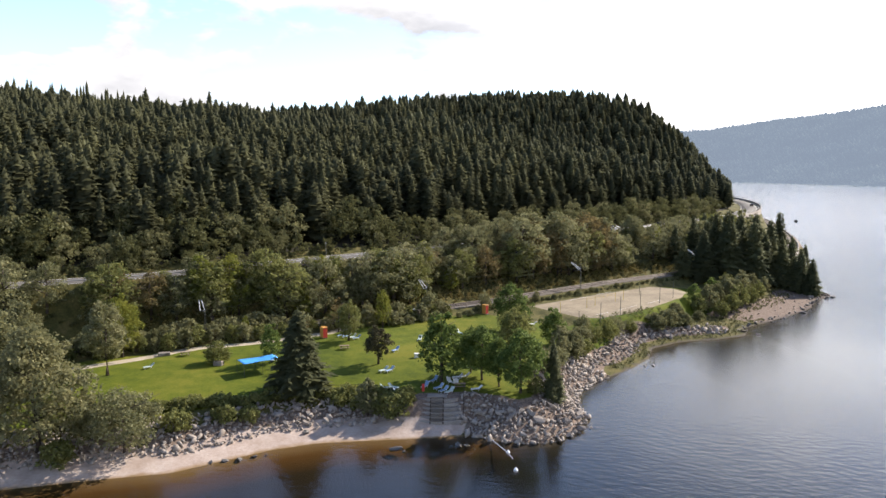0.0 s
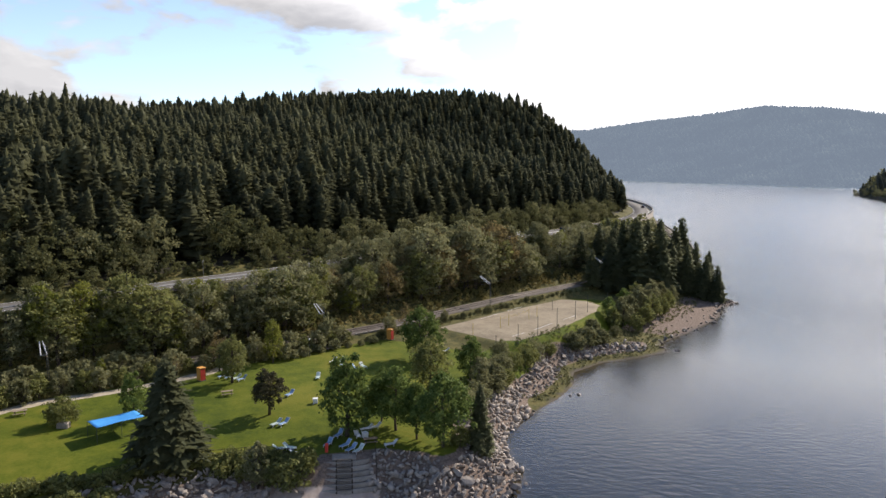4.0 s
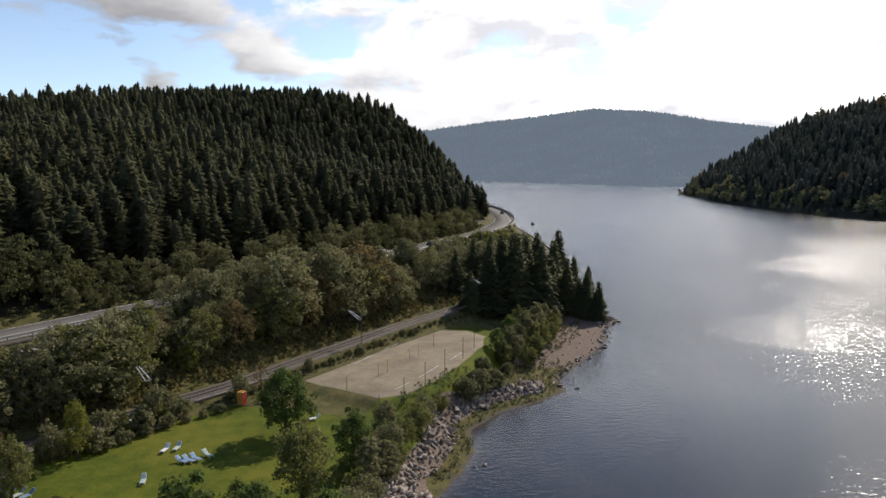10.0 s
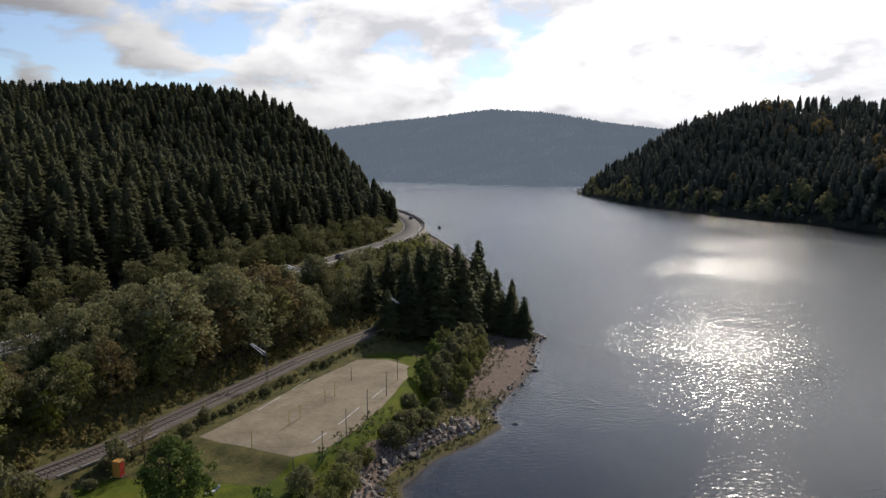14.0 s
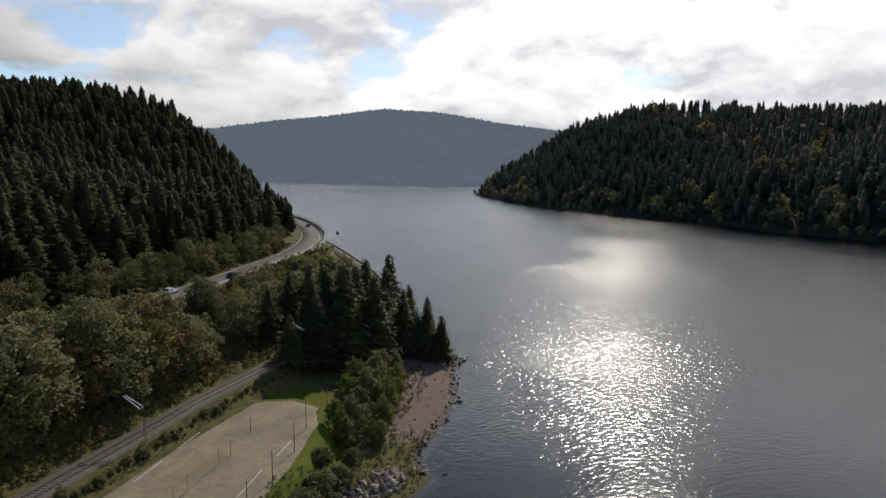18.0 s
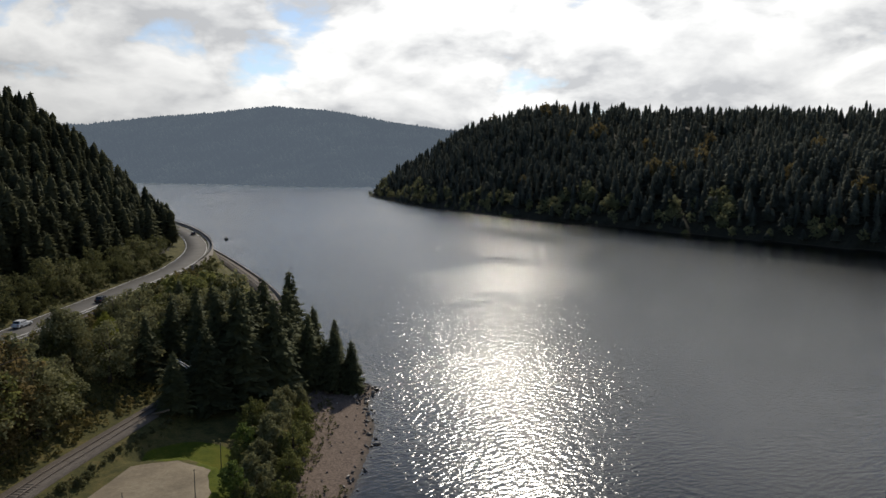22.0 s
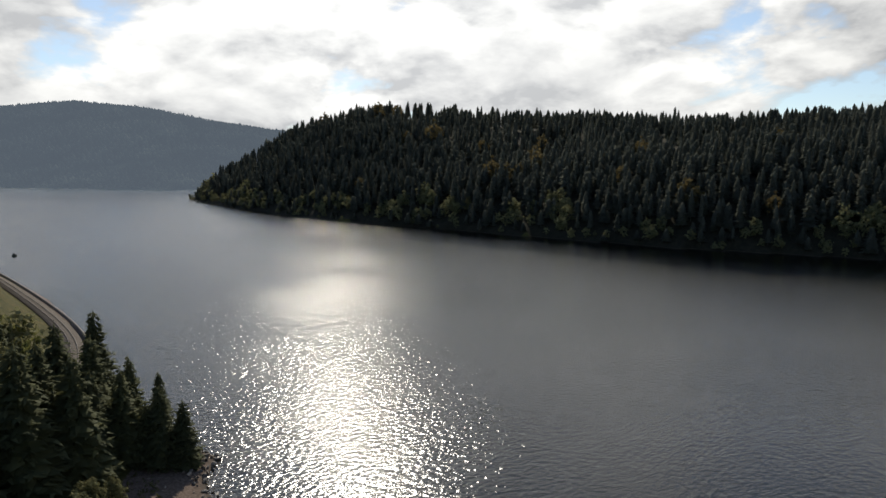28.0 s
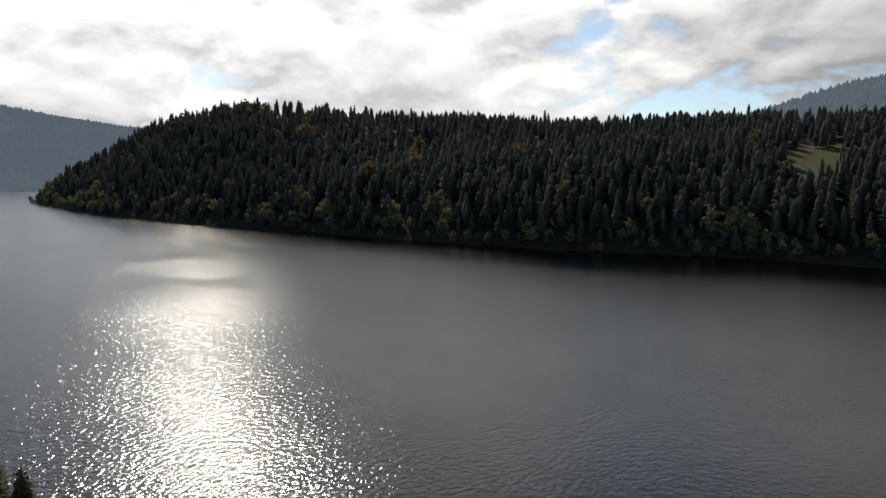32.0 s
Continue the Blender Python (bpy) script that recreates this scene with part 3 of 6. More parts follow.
def build_ground():
    xs = axis([(-3200, -1200, 250), (-1200, -400, 50), (-400, -160, 12), (-160, -62, 3.5), (-62, 108, 1.0), (108, 180, 3.5), (180, 400, 14), (400, 760, 9), (760, 1500, 30), (1500, 3300, 90)])
    ys = axis([(-1500, -400, 120), (-400, -20, 25), (-20, 34, 3.5), (34, 235, 1.0), (235, 330, 2.5), (330, 520, 5), (520, 1060, 9), (1060, 2900, 32)])
    X, Y = np.meshgrid(xs, ys)
    P = np.c_[X.ravel(), Y.ravel()]
    f = land(P)
    nx, ny = len(xs), len(ys)
    i = (np.arange(ny - 1)[:, None] * nx + np.arange(nx - 1)).ravel()
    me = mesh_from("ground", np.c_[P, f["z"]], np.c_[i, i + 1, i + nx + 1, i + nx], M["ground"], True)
    x, y, d1 = P[:, 0], P[:, 1], f["d1"]
    lake_side = (d1 > 0) & (f["sr"] < 0)
    dp, _ = line_dist(P, PATH_S)
    front = np.where((x < 21) & (y < 84), 11.8 - 5.0 * step(3, 9, x), 7.6)
    lawn = lake_side * step(front - 1.5, front + 1.0, d1) * step(4.5, 7.0, f["dr"]) * step(139, 132, y + 0.25 * (x - 10)) * step(-62, -56, x)
    pocket = step(7, 4.5, np.hypot((x - 52) / 1.25, y - 191)) + step(6, 3.5, line_dist(P, np.array([(30, 131), (37, 141), (44, 153), (52, 168), (57, 184)], float))[0])
    lawn = np.maximum(lawn, np.clip(pocket, 0, 1) * 0.9)
    sand = lake_side * step(7.2, 5.0, d1 + 2.2 * step(4, 9, x)) * step(19, 16, x) * step(86, 80, y)
    stony = lake_side * step(14, 11, d1) * step(168, 176, y) * step(262, 240, y)
    stony = np.maximum(stony, lake_side * step(8.8, 7.2, d1) * step(3.0, 4.2, d1 + 4.5 * step(118, 108, y)) * step(168, 158, y) * (1 - sand))
    stony = np.maximum(stony, lake_side * step(9.2, 7.6, d1) * step(22, 16, x) * step(100, 90, y) * (1 - sand))
    stony = np.maximum(stony, lake_side * step(8, 5, d1) * step(240, 255, y))
    clearing = step(1.25, 0.8, np.hypot((x - 618) / 62, (y - 205) / 26))
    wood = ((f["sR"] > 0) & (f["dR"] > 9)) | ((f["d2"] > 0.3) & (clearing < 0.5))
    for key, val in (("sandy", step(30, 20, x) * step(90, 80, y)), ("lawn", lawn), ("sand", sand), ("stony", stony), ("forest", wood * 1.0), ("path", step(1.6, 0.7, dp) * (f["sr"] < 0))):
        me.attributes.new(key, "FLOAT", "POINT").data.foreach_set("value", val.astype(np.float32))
    return tagged(new("ground", me), "lawn, sandy beach, stony shore and wooded hills", "ground", kind="structure")


ground = build_ground()
wx, wy = axis([(-3200, 3300, 250)]), axis([(-1500, 2900, 250)])
WX, WY = np.meshgrid(wx, wy)
wi = (np.arange(len(wy) - 1)[:, None] * len(wx) + np.arange(len(wx) - 1)).ravel()
water = new("water", mesh_from("water", np.c_[WX.ravel(), WY.ravel(), 0 * WX.ravel()], np.c_[wi, wi + 1, wi + len(wx) + 1, wi + len(wx)], M["water"], True))
water.visible_shadow = False
tagged(water, "dark rippled lake water with sun glitter", "lake", kind="structure")


# ---- road and railway ----
road = tagged(new("road", ribbon(ROAD_S, 4.1, -4.1, 18.0, M["asphalt"], "road", 0.5)), "grey asphalt road along the wooded slope", "road", kind="structure")
for side in (3.75, -3.75):
    part("edge_line", ribbon(ROAD_S, side + 0.07, side - 0.07, 18.0, M["white_paint"], "edge_line", 0.004, 0.006), road, "white edge line")


def along(pts, spacing, start=0.0, end=None):
    """Places and headings at even steps on a line."""
    seg = np.linalg.norm(np.diff(pts, axis=0), axis=1)
    s = np.r_[0, np.cumsum(seg)]
    u = np.arange(start, s[-1] if end is None else end, spacing)
    t = np.gradient(pts, axis=0)
    x, y = np.interp(u, s, pts[:, 0]), np.interp(u, s, pts[:, 1])
    tx, ty = np.interp(u, s, t[:, 0]), np.interp(u, s, t[:, 1])
    return np.c_[x, y], np.arctan2(ty, tx)


def offset(pts, d):
    t = np.gradient(pts, axis=0)
    t /= np.linalg.norm(t, axis=1)[:, None]
    return pts + np.stack([-t[:, 1], t[:, 0]], 1) * d


rail_z = 6.9
railway = tagged(new("railway_track", ribbon(RAIL_S, 2.3, -2.3, rail_z, M["ballast"], "ballast", 0.6)), "single railway track on pale ballast beside the shore", "railway", kind="structure")
for side in (0.75, -0.75):
    part("rail", ribbon(RAIL_S, side + 0.05, side - 0.05, rail_z + 0.27, M["rail"], "rail", 0.17), railway, "rusty steel rail")


# ---- plants ----
def spruce_arrays(rng, boughs, radius, tufts=0, bare=0.05, full=0.8, core=0.5, slim=1.0):
    """A unit-high spruce: a stem and drooping boughs that wind up it unevenly, with no rows."""
    V, F = [], []
    for k in range(4):
        a = k * math.pi / 2
        V.append((0.013 * math.cos(a), 0.013 * math.sin(a), 0))
    V.append((0, 0, 1.0))
    F += [(0, 1, 4), (1, 2, 4), (2, 3, 4), (3, 0, 4)]
    lop = [rng.uniform(0.84, 1.12) for _ in range(5)]

    def reach(h, a):
        """Crown radius at a height and bearing."""
        return radius * (1 - h) ** full * min(1, 0.6 + (h - bare) / 0.22) * lop[int(a / 1.2566) % 5] + 0.006

    # dense inner needles round the stem
    b0 = len(V)
    for q, u in enumerate((0.0, 0.3, 0.6, 0.82)):
        h = bare + (0.95 - bare) * u
        for j in range(6):
            a = j * 1.047 + q * 0.5
            r = core * reach(h, a) * rng.uniform(0.7, 1.2)
            V.append((r * math.cos(a), r * math.sin(a), h))
    V.append((0, 0, 0.96))
    for q in range(3):
        for j in range(6):
            a, b, c, d = b0 + 6 * q + j, b0 + 6 * q + (j + 1) % 6, b0 + 6 * q + 6 + j, b0 + 6 * q + 6 + (j + 1) % 6
            F += [(a, b, d), (a, d, c)]
    F += [(b0 + 18 + j, b0 + 18 + (j + 1) % 6, b0 + 24) for j in range(6)]
    for i in range(boughs):
        h = 1 - (1 - bare) * (0.02 + 0.98 * (i + rng.uniform(0, 1)) / boughs) ** 0.62
        a = (i * 2.39996 + rng.uniform(-0.5, 0.5)) % 6.283
        r = reach(h, a) * rng.uniform(0.72, 1.16)
        c, s = math.cos(a), math.sin(a)
        w = (0.36 * r + 0.012) * rng.uniform(0.7, 1.25) * slim
        drop = r * rng.uniform(0.1, 0.42) * (1.15 - 0.9 * h)
        k = rng.uniform(0.5, 0.72)
        base = len(V)
        V += [(0.15 * r * c, 0.15 * r * s, h + 0.02), (k * r * c - w * s, k * r * s + w * c, h - k * drop - 0.018), (r * c, r * s, h - drop), (k * r * c + w * s, k * r * s - w * c, h - k * drop - 0.018)]
        F += [(base, base + 1, base + 2), (base, base + 2, base + 3)]
        for _ in range(tufts):
            k, off = rng.uniform(0.35, 1.02), rng.uniform(-0.8, 0.8) * w
            x, y, z = k * r * c - off * s, k * r * s + off * c, h - k * drop + rng.uniform(-0.008, 0.014)
            e, t = rng.uniform(0.25, 0.5) * w + 0.006, a + rng.uniform(-1.2, 1.2)
            ce, se = math.cos(t), math.sin(t)
            base = len(V)
            V += [(x - 0.6 * e * se, y + 0.6 * e * ce, z + 0.004), (x + 0.6 * e * se, y - 0.6 * e * ce, z + 0.004), (x + 1.9 * e * ce, y + 1.9 * e * se, z - e * rng.uniform(-0.2, 1.1))]
            F += [(base, base + 1, base + 2)]
    return np.array(V), np.array(F)


def dome_arrays(rng):
    """A rough unit-high tapered crown for woods far off."""
    V, F = [], []
    for q, (h, r) in enumerate(((0.0, 0.3), (0.42, 0.26))):
        for j in range(5):
            a = j * 1.2566 + q * 0.6 + rng.uniform(-0.25, 0.25)
            k = r * rng.uniform(0.75, 1.25)
            V.append((k * math.cos(a), k * math.sin(a), h + (rng.uniform(-0.1, 0.1) if q else 0)))
    V.append((rng.uniform(-0.05, 0.05), 0, 1.0))
    for j in range(5):
        a, b = j, (j + 1) % 5
        F += [(a, b, b + 5), (a, b + 5, a + 5)]
    F += [(5 + j, 5 + (j + 1) % 5, 10) for j in range(5)]
    return np.array(V), np.array(F)


def leaf_crown(rng, clumps, leaves, size, rx, rz, cz, lean=0.35, clump_r=0.3):
    """Leaf rhombs in many loose clumps and a few stray sprigs that fill an egg: arrays."""
    if clumps > 10:
        clumps, leaves, clump_r = clumps * 2, leaves // 2 + 1, clump_r * 0.9
    d = rng.normal(size=(clumps, 3))
    d /= np.linalg.norm(d, axis=1)[:, None]
    rad = rng.uniform(0.25, 0.92, clumps) ** 0.5
    stray = rng.uniform(size=clumps) < 0.12
    rad[stray] = rng.uniform(0.98, 1.16, stray.sum())
    C = d * rad[:, None] * (rx, rx, rz)
    C[:, :2] *= (1 - lean * np.clip(C[:, 2:] / rz, -0.6, 1))
    rc = clump_r * rx * rng.uniform(0.6, 1.25, clumps) * np.where(stray, 0.6, 1)
    n = clumps * leaves
    o = rng.normal(size=(n, 3)) * (1, 1, 1.15)
    o /= np.linalg.norm(o, axis=1)[:, None]
    up = rng.uniform(size=n) < 0.6
    o[up, 2] = np.abs(o[up, 2])
    P = np.repeat(C, leaves, 0) + o * np.repeat(rc, leaves)[:, None] * rng.uniform(0.5, 1.15, n)[:, None]
    nrm = o + rng.normal(size=(n, 3)) * 0.6
    nrm /= np.linalg.norm(nrm, axis=1)[:, None]
    a = np.cross(nrm, rng.normal(size=(n, 3)))
    a /= np.linalg.norm(a, axis=1)[:, None]
    b = np.cross(nrm, a)
    s = size * rng.uniform(0.7, 1.5, n)[:, None]
    P[:, 2] += cz
    V = np.stack([P - a * s, P - b * s * 0.58, P + a * s, P + b * s * 0.58], 1).reshape(-1, 3)
    tint = np.repeat(np.repeat(rng.uniform(0, 0.9, clumps), leaves), 4)
    return V, np.arange(4 * n).reshape(-1, 4), tint


def trunk_mesh(rng, height, r, spread, limbs=7, start=0.25):
    bm = tube_bm([(0, 0, -0.3), (0.02 * height * rng.uniform(-1, 1), 0, height * 0.3), (0.04 * height * rng.uniform(-1, 1), 0.03 * height * rng.uniform(-1, 1), height * 0.62), (0, 0, height * 0.92)], [r * 1.25, r * 0.9, r * 0.55, r * 0.12], 7)
    for k in range(limbs):
        h = height * rng.uniform(start, 0.75)
        a = 6.283 * k / limbs + rng.uniform(-0.4, 0.4)
        L = spread * rng.uniform(0.55, 0.95)
        c, s = math.cos(a), math.sin(a)
        tube_bm([(0, 0, h), (0.45 * L * c, 0.45 * L * s, h + 0.28 * L), (L * c, L * s, h + 0.5 * L)], [r * 0.38, r * 0.24, r * 0.06], 5, bm)
    return bm_mesh("trunk", bm, M["bark"], True)


def broad_tree(seed, height, width, mat, label, clumps=46, leaves=44, size=0.26, clear=0.22, category="tree", name="broadleaf_tree"):
    rng = np.random.default_rng(seed)
    ob = thing(name, Matrix(), label, category)
    part("trunk", trunk_mesh(rng, height, 0.028 * height * 0.7 + 0.05, width * 0.45, start=max(clear, 0.15)), ob)
    rz = height * (1 - clear) / 2
    V, F, t = leaf_crown(rng, clumps, leaves, size, width / 2 * 0.86, rz * 0.9, height * clear + rz)
    part("crown", mesh_from("crown", V, F, mat, tint=t), ob)
    return ob


def bush(seed, height, width, mat, label, clumps=22, leaves=40, size=0.2):
    rng = np.random.default_rng(seed)
    ob = thing("bush", Matrix(), label, "bush")
    bm = bmesh.new()
    for k in range(5):
        a = 6.283 * k / 5 + rng.uniform(-0.4, 0.4)
        tube_bm([(0, 0, -0.2), (0.2 * width * math.cos(a), 0.2 * width * math.sin(a), height * 0.45), (0.36 * width * math.cos(a), 0.36 * width * math.sin(a), height * 0.8)], [0.06, 0.045, 0.015], 5, bm)
    part("stem_clump", bm_mesh("stem_clump", bm, M["bark"]), ob)
    V, F, t = leaf_crown(rng, clumps, leaves, size, width / 2 * 0.9, height * 0.5, height * 0.5, 0.2, 0.36)
    V[:, 2] = np.maximum(V[:, 2], 0.03)
    part("crown", mesh_from("crown", V, F, mat, tint=t), ob)
    return ob


def spruce_tree(seed, height, width, label, layers=24, per=10):
    rng = np.random.default_rng(seed)
    ob = thing("spruce", Matrix(), label, "conifer")
    part("trunk", bm_mesh("trunk", tube_bm([(0, 0, -0.4), (0, 0, height * 0.5), (0, 0, height * 0.97)], [0.016 * height, 0.009 * height, 0.02], 7), M["bark"], True), ob)
    V, F = spruce_arrays(rng, layers * per, width / height / 2 * 1.08, 5, 0.05, 0.86, 0.3, 0.62)
    V, F = V[5:], F[4:] - 5
    part("crown", mesh_from("crown", V * height, F, M["spruce_dark"], tint=np.full(len(V), 0.35)), ob)
    return ob


def planted(proto, x, y, turn=0.0, grow=1.0, wide=None, sink=0.12):
    m = pose(x, y, gz(x, y) - sink, 0, 0, turn)
    made = copy_thing(proto, m)
    made.matrix_world = m @ Matrix.Diagonal((grow * (wide or 1), grow * (wide or 1), grow, 1))
    return made


def forest_stuff(name, templates, P, Z, heights, rng, mat, label, lean=0.02, tint=None):
    """Many conifers as one object: templates scaled, turned and set at places."""
    VV, FF, TT, base = [], [], [], 0
    for n in range(len(P)):
        V, F = templates[rng.integers(len(templates))]
        a, h = rng.uniform(0, 6.283), heights[n]
        w = (0.4 * h + 10.5) * rng.uniform(0.75, 1.25)
        c, s = math.cos(a), math.sin(a)
        X = np.empty((len(V), 3), np.float32)
        X[:, 0] = (V[:, 0] * c - V[:, 1] * s) * w + P[n, 0] + V[:, 2] * h * rng.normal() * lean
        X[:, 1] = (V[:, 0] * s + V[:, 1] * c) * w + P[n, 1]
        X[:, 2] = V[:, 2] * h + Z[n] - 0.3
        VV.append(X)
        FF.append(F + base)
        TT.append(np.full(len(V), rng.uniform(0, 0.9) if tint is None else tint[n], np.float32))
        base += len(V)
    ob = new(name, mesh_from(name, np.vstack(VV), np.vstack(FF), mat, mat == M["far_wood"], tint=np.concatenate(TT)))
    return tagged(ob, label, "forest", kind="stuff")


def leafy_stuff(name, P, Z, heights, rng, mat, label, clumps=18, leaves=24, category="trees", size=0.05):
    """Many broadleaf crowns far off as one object."""
    VV, FF, TT, base = [], [], [], 0
    bank = [leaf_crown(rng, clumps, leaves, size if clumps > 10 else 0.1, 0.38, 0.46, 0.48, 0.3, 0.32) for _ in range(5)]
    for n in range(len(P)):
        V, F, t = bank[n % 5]
        h, a = heights[n], rng.uniform(0, 6.283)
        c, s = math.cos(a), math.sin(a)
        X = np.c_[(V[:, 0] * c - V[:, 1] * s) * h + P[n, 0], (V[:, 0] * s + V[:, 1] * c) * h + P[n, 1], V[:, 2] * h + Z[n]]
        VV.append(X)
        FF.append(F + base)
        TT.append(np.clip(t * 0.5 + rng.uniform(0, 0.5), 0, 1))
        base += len(V)
    ob = new(name, mesh_from(name, np.vstack(VV), np.vstack(FF), mat, tint=np.concatenate(TT)))
    return tagged(ob, label, category, kind="stuff")


def scatter(rng, x0, x1, y0, y1, gap, jitter=0.42):
    gx, gy = np.meshgrid(np.arange(x0, x1, gap), np.arange(y0, y1, gap))
    P = np.c_[gx.ravel(), gy.ravel()]
    return P + rng.uniform(-jitter, jitter, P.shape) * gap


# the wooded hill above the road
rng = np.random.default_rng(11)
fine_spruce = [spruce_arrays(rng, 125, 0.2 + 0.012 * k, 3, 0.1, (0.55, 0.46, 0.66)[k % 3], 0.6) for k in range(8)]
mid_spruce = [spruce_arrays(rng, 62, 0.205 + 0.013 * k, 0, 0.15, (0.56, 0.46, 0.68)[k % 3], 0.62, slim=1.1) for k in range(8)]
low_spruce = [spruce_arrays(rng, 16, 0.2 + 0.02 * k, 0, 0.1, 0.75, 0.6, 1.6) for k in range(4)]
cone_tops = [dome_arrays(rng) for k in range(6)]
P = scatter(rng, -420, 130, 60, 760, 5.6, 0.6)
f = land(P)
keep = (f["d1"] > 4) & (f["sR"] > 0) & (f["dR"] > np.where(P[:, 1] > 330, 10.5, 15) + 4 * rough(P, 14, 3)) & (f["dR"] < 430) & ((f["dR"] < 170) | (rng.uniform(size=len(P)) < 0.6)) & (np.hypot(P[:, 0] - 40, P[:, 1] - 10) < 760)
P, Z, D, dR = P[keep], f["z"][keep], np.hypot(P[keep][:, 0] - 40, P[keep][:, 1] - 40), f["dR"][keep]
tall = (rng.normal(20.5, 2.2, len(P)) + 2.0 * rough(P, 19, 4) + 3.0 * step(110, 220, dR)).clip(11, 30) * np.where(P[:, 1] > 330, 0.72, 0.55 + 0.45 * step(10, 30, dR + 5 * rough(P, 9, 5)))
shade = np.clip(rng.normal(0.42, 0.2, len(P)) + 0.18 * rough(P, 34, 8), 0, 1)
near = D < 270
forest_stuff("hill_forest", fine_spruce, P[near], Z[near], tall[near], rng, M["spruce"], "dense dark green spruce forest on the slope above the road", tint=shade[near])
thin = ~near & (rng.uniform(size=len(P)) < 0.8)
forest_stuff("hill_forest", mid_spruce, P[thin], Z[thin], tall[thin], rng, M["spruce"], "dense dark green spruce forest running up to the ridge", tint=shade[thin])
P = scatter(rng, -1300, -150, 150, 1300, 13)
f = land(P)
keep = (f["sR"] > 0) & (f["dR"] > 400) & (f["d1"] > 20) & (rng.uniform(size=len(P)) < 0.5)
forest_stuff("far_hill_forest", low_spruce, P[keep], f["z"][keep], rng.normal(24, 3, keep.sum()), rng, M["spruce"], "spruce forest on the long ridge behind")

# the headland across the lake
P = scatter(rng, 390, 1000, 20, 1040, 7.6, 0.6)
f = land(P)
keep = (f["d2"] > 1.0) & (f["d2"] < 400) & (np.hypot((P[:, 0] - 618) / 58, (P[:, 1] - 205) / 24) > 1 + 0.3 * rough(P, 12, 6))
P, Z, d2 = P[keep], f["z"][keep], f["d2"][keep]
tall = (rng.normal(18.5, 3.4, len(P)) + 2.5 * rough(P, 26, 4)).clip(9, 28) * (0.35 + 0.65 * step(-4, 26, d2))
leafy = (d2 < 22 + 18 * rough(P, 30, 4)) & (rng.uniform(size=len(P)) < 0.55)
con = ~leafy & ((d2 < 150) | (rng.uniform(size=len(P)) < 0.5))
forest_stuff("headland_forest", mid_spruce, P[con], Z[con], tall[con], rng, M["spruce_hazed"], "dark mixed forest on the headland across the lake")
leafy_stuff("headland_trees", P[leafy], Z[leafy], tall[leafy] * 0.72, rng, M["leaf_grey"], "pale broadleaf trees along the far waterline")
pick = (d2 > 25) & (d2 < 190) & (rng.uniform(size=len(P)) < 0.012)
leafy_stuff("headland_trees", P[pick], Z[pick] + 3, tall[pick] * 0.9, rng, M["leaf_autumn"], "turning broadleaf crowns among the conifers")
P = scatter(rng, 1000, 1800, -250, 600, 11)
f = land(P)
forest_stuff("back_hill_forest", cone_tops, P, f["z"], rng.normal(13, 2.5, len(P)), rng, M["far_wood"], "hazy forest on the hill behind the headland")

# the far hill at the head of the lake
ra, rr = np.radians(np.arange(-14, 50, 0.5)), np.r_[np.arange(1280, 2500, 25), 2600, 2800]
A, R = np.meshgrid(ra, rr)
P = np.c_[35 + R.ravel() * np.sin(A.ravel()), 80 + R.ravel() * np.cos(A.ravel())]
z, inland = far_land(P)
w = len(ra)
i = (np.arange(len(rr) - 1)[:, None] * w + np.arange(w - 1)).ravel()
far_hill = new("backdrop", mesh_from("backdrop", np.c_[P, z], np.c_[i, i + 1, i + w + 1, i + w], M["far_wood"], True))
tagged(far_hill, "hazy wooded hill at the head of the lake", "hill", kind="structure")
P = scatter(rng, -500, 1750, 1300, 2500, 9.5)
z, inland = far_land(P)
az = np.degrees(np.arctan2(P[:, 0] - 35, P[:, 1] - 80))
keep = (inland > 6) & (inland < 900) & (az > -13) & (az < 48) & (rough(P, 60, 7) + rough(P, 25, 9) > -0.9)
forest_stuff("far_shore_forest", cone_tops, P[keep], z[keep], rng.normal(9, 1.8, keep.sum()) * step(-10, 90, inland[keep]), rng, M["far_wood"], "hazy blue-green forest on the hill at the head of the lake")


# ---- trees and bushes near the shore ----
rng = np.random.default_rng(5)


def plant_kind(proto, spots):
    """Copies of a plant at (x, y, height factor, width factor); the first build moves to the last spot."""
    for n, (x, y, g, w) in enumerate(spots):
        planted(proto, x, y, (n * 77 + x * 13) % 360, g, w)
    for o in (*proto.children_recursive, proto):
        bpy.data.objects.remove(o)


green = "leafy green broadleaf tree with a rounded crown on the lawn"
plant_kind(broad_tree(1, 10.6, 9.2, M["leaf_lawn"], green, 62, 114, 0.189, 0.12), [(14.7, 124, 1, 1)])
plant_kind(broad_tree(2, 9.8, 7.4, M["leaf"], "open green broadleaf tree with ragged yellowing branches", 52, 95, 0.175, 0.12), [(19.6, 104, 1.1, 1), (-15, 103.5, 0.9, 0.9)])
plant_kind(broad_tree(3, 8.4, 6.4, M["leaf_lawn"], "small round-headed green tree near the court", 46, 95, 0.168, 0.06), [(25.4, 114, 1, 1), (10.5, 85.5, 1.45, 0.95), (-22.4, 85.5, 0.88, 0.8)])
plant_kind(broad_tree(4, 9.2, 8.6, M["leaf_lawn"], "dense green tree in the group by the stone steps", 60, 110, 0.175, 0.13), [(17, 88.6, 1.05, 0.95), (24.6, 84, 1.15, 0.92), (14.2, 91.5, 0.9, 0.7), (20.6, 86.0, 0.9, 0.8)])
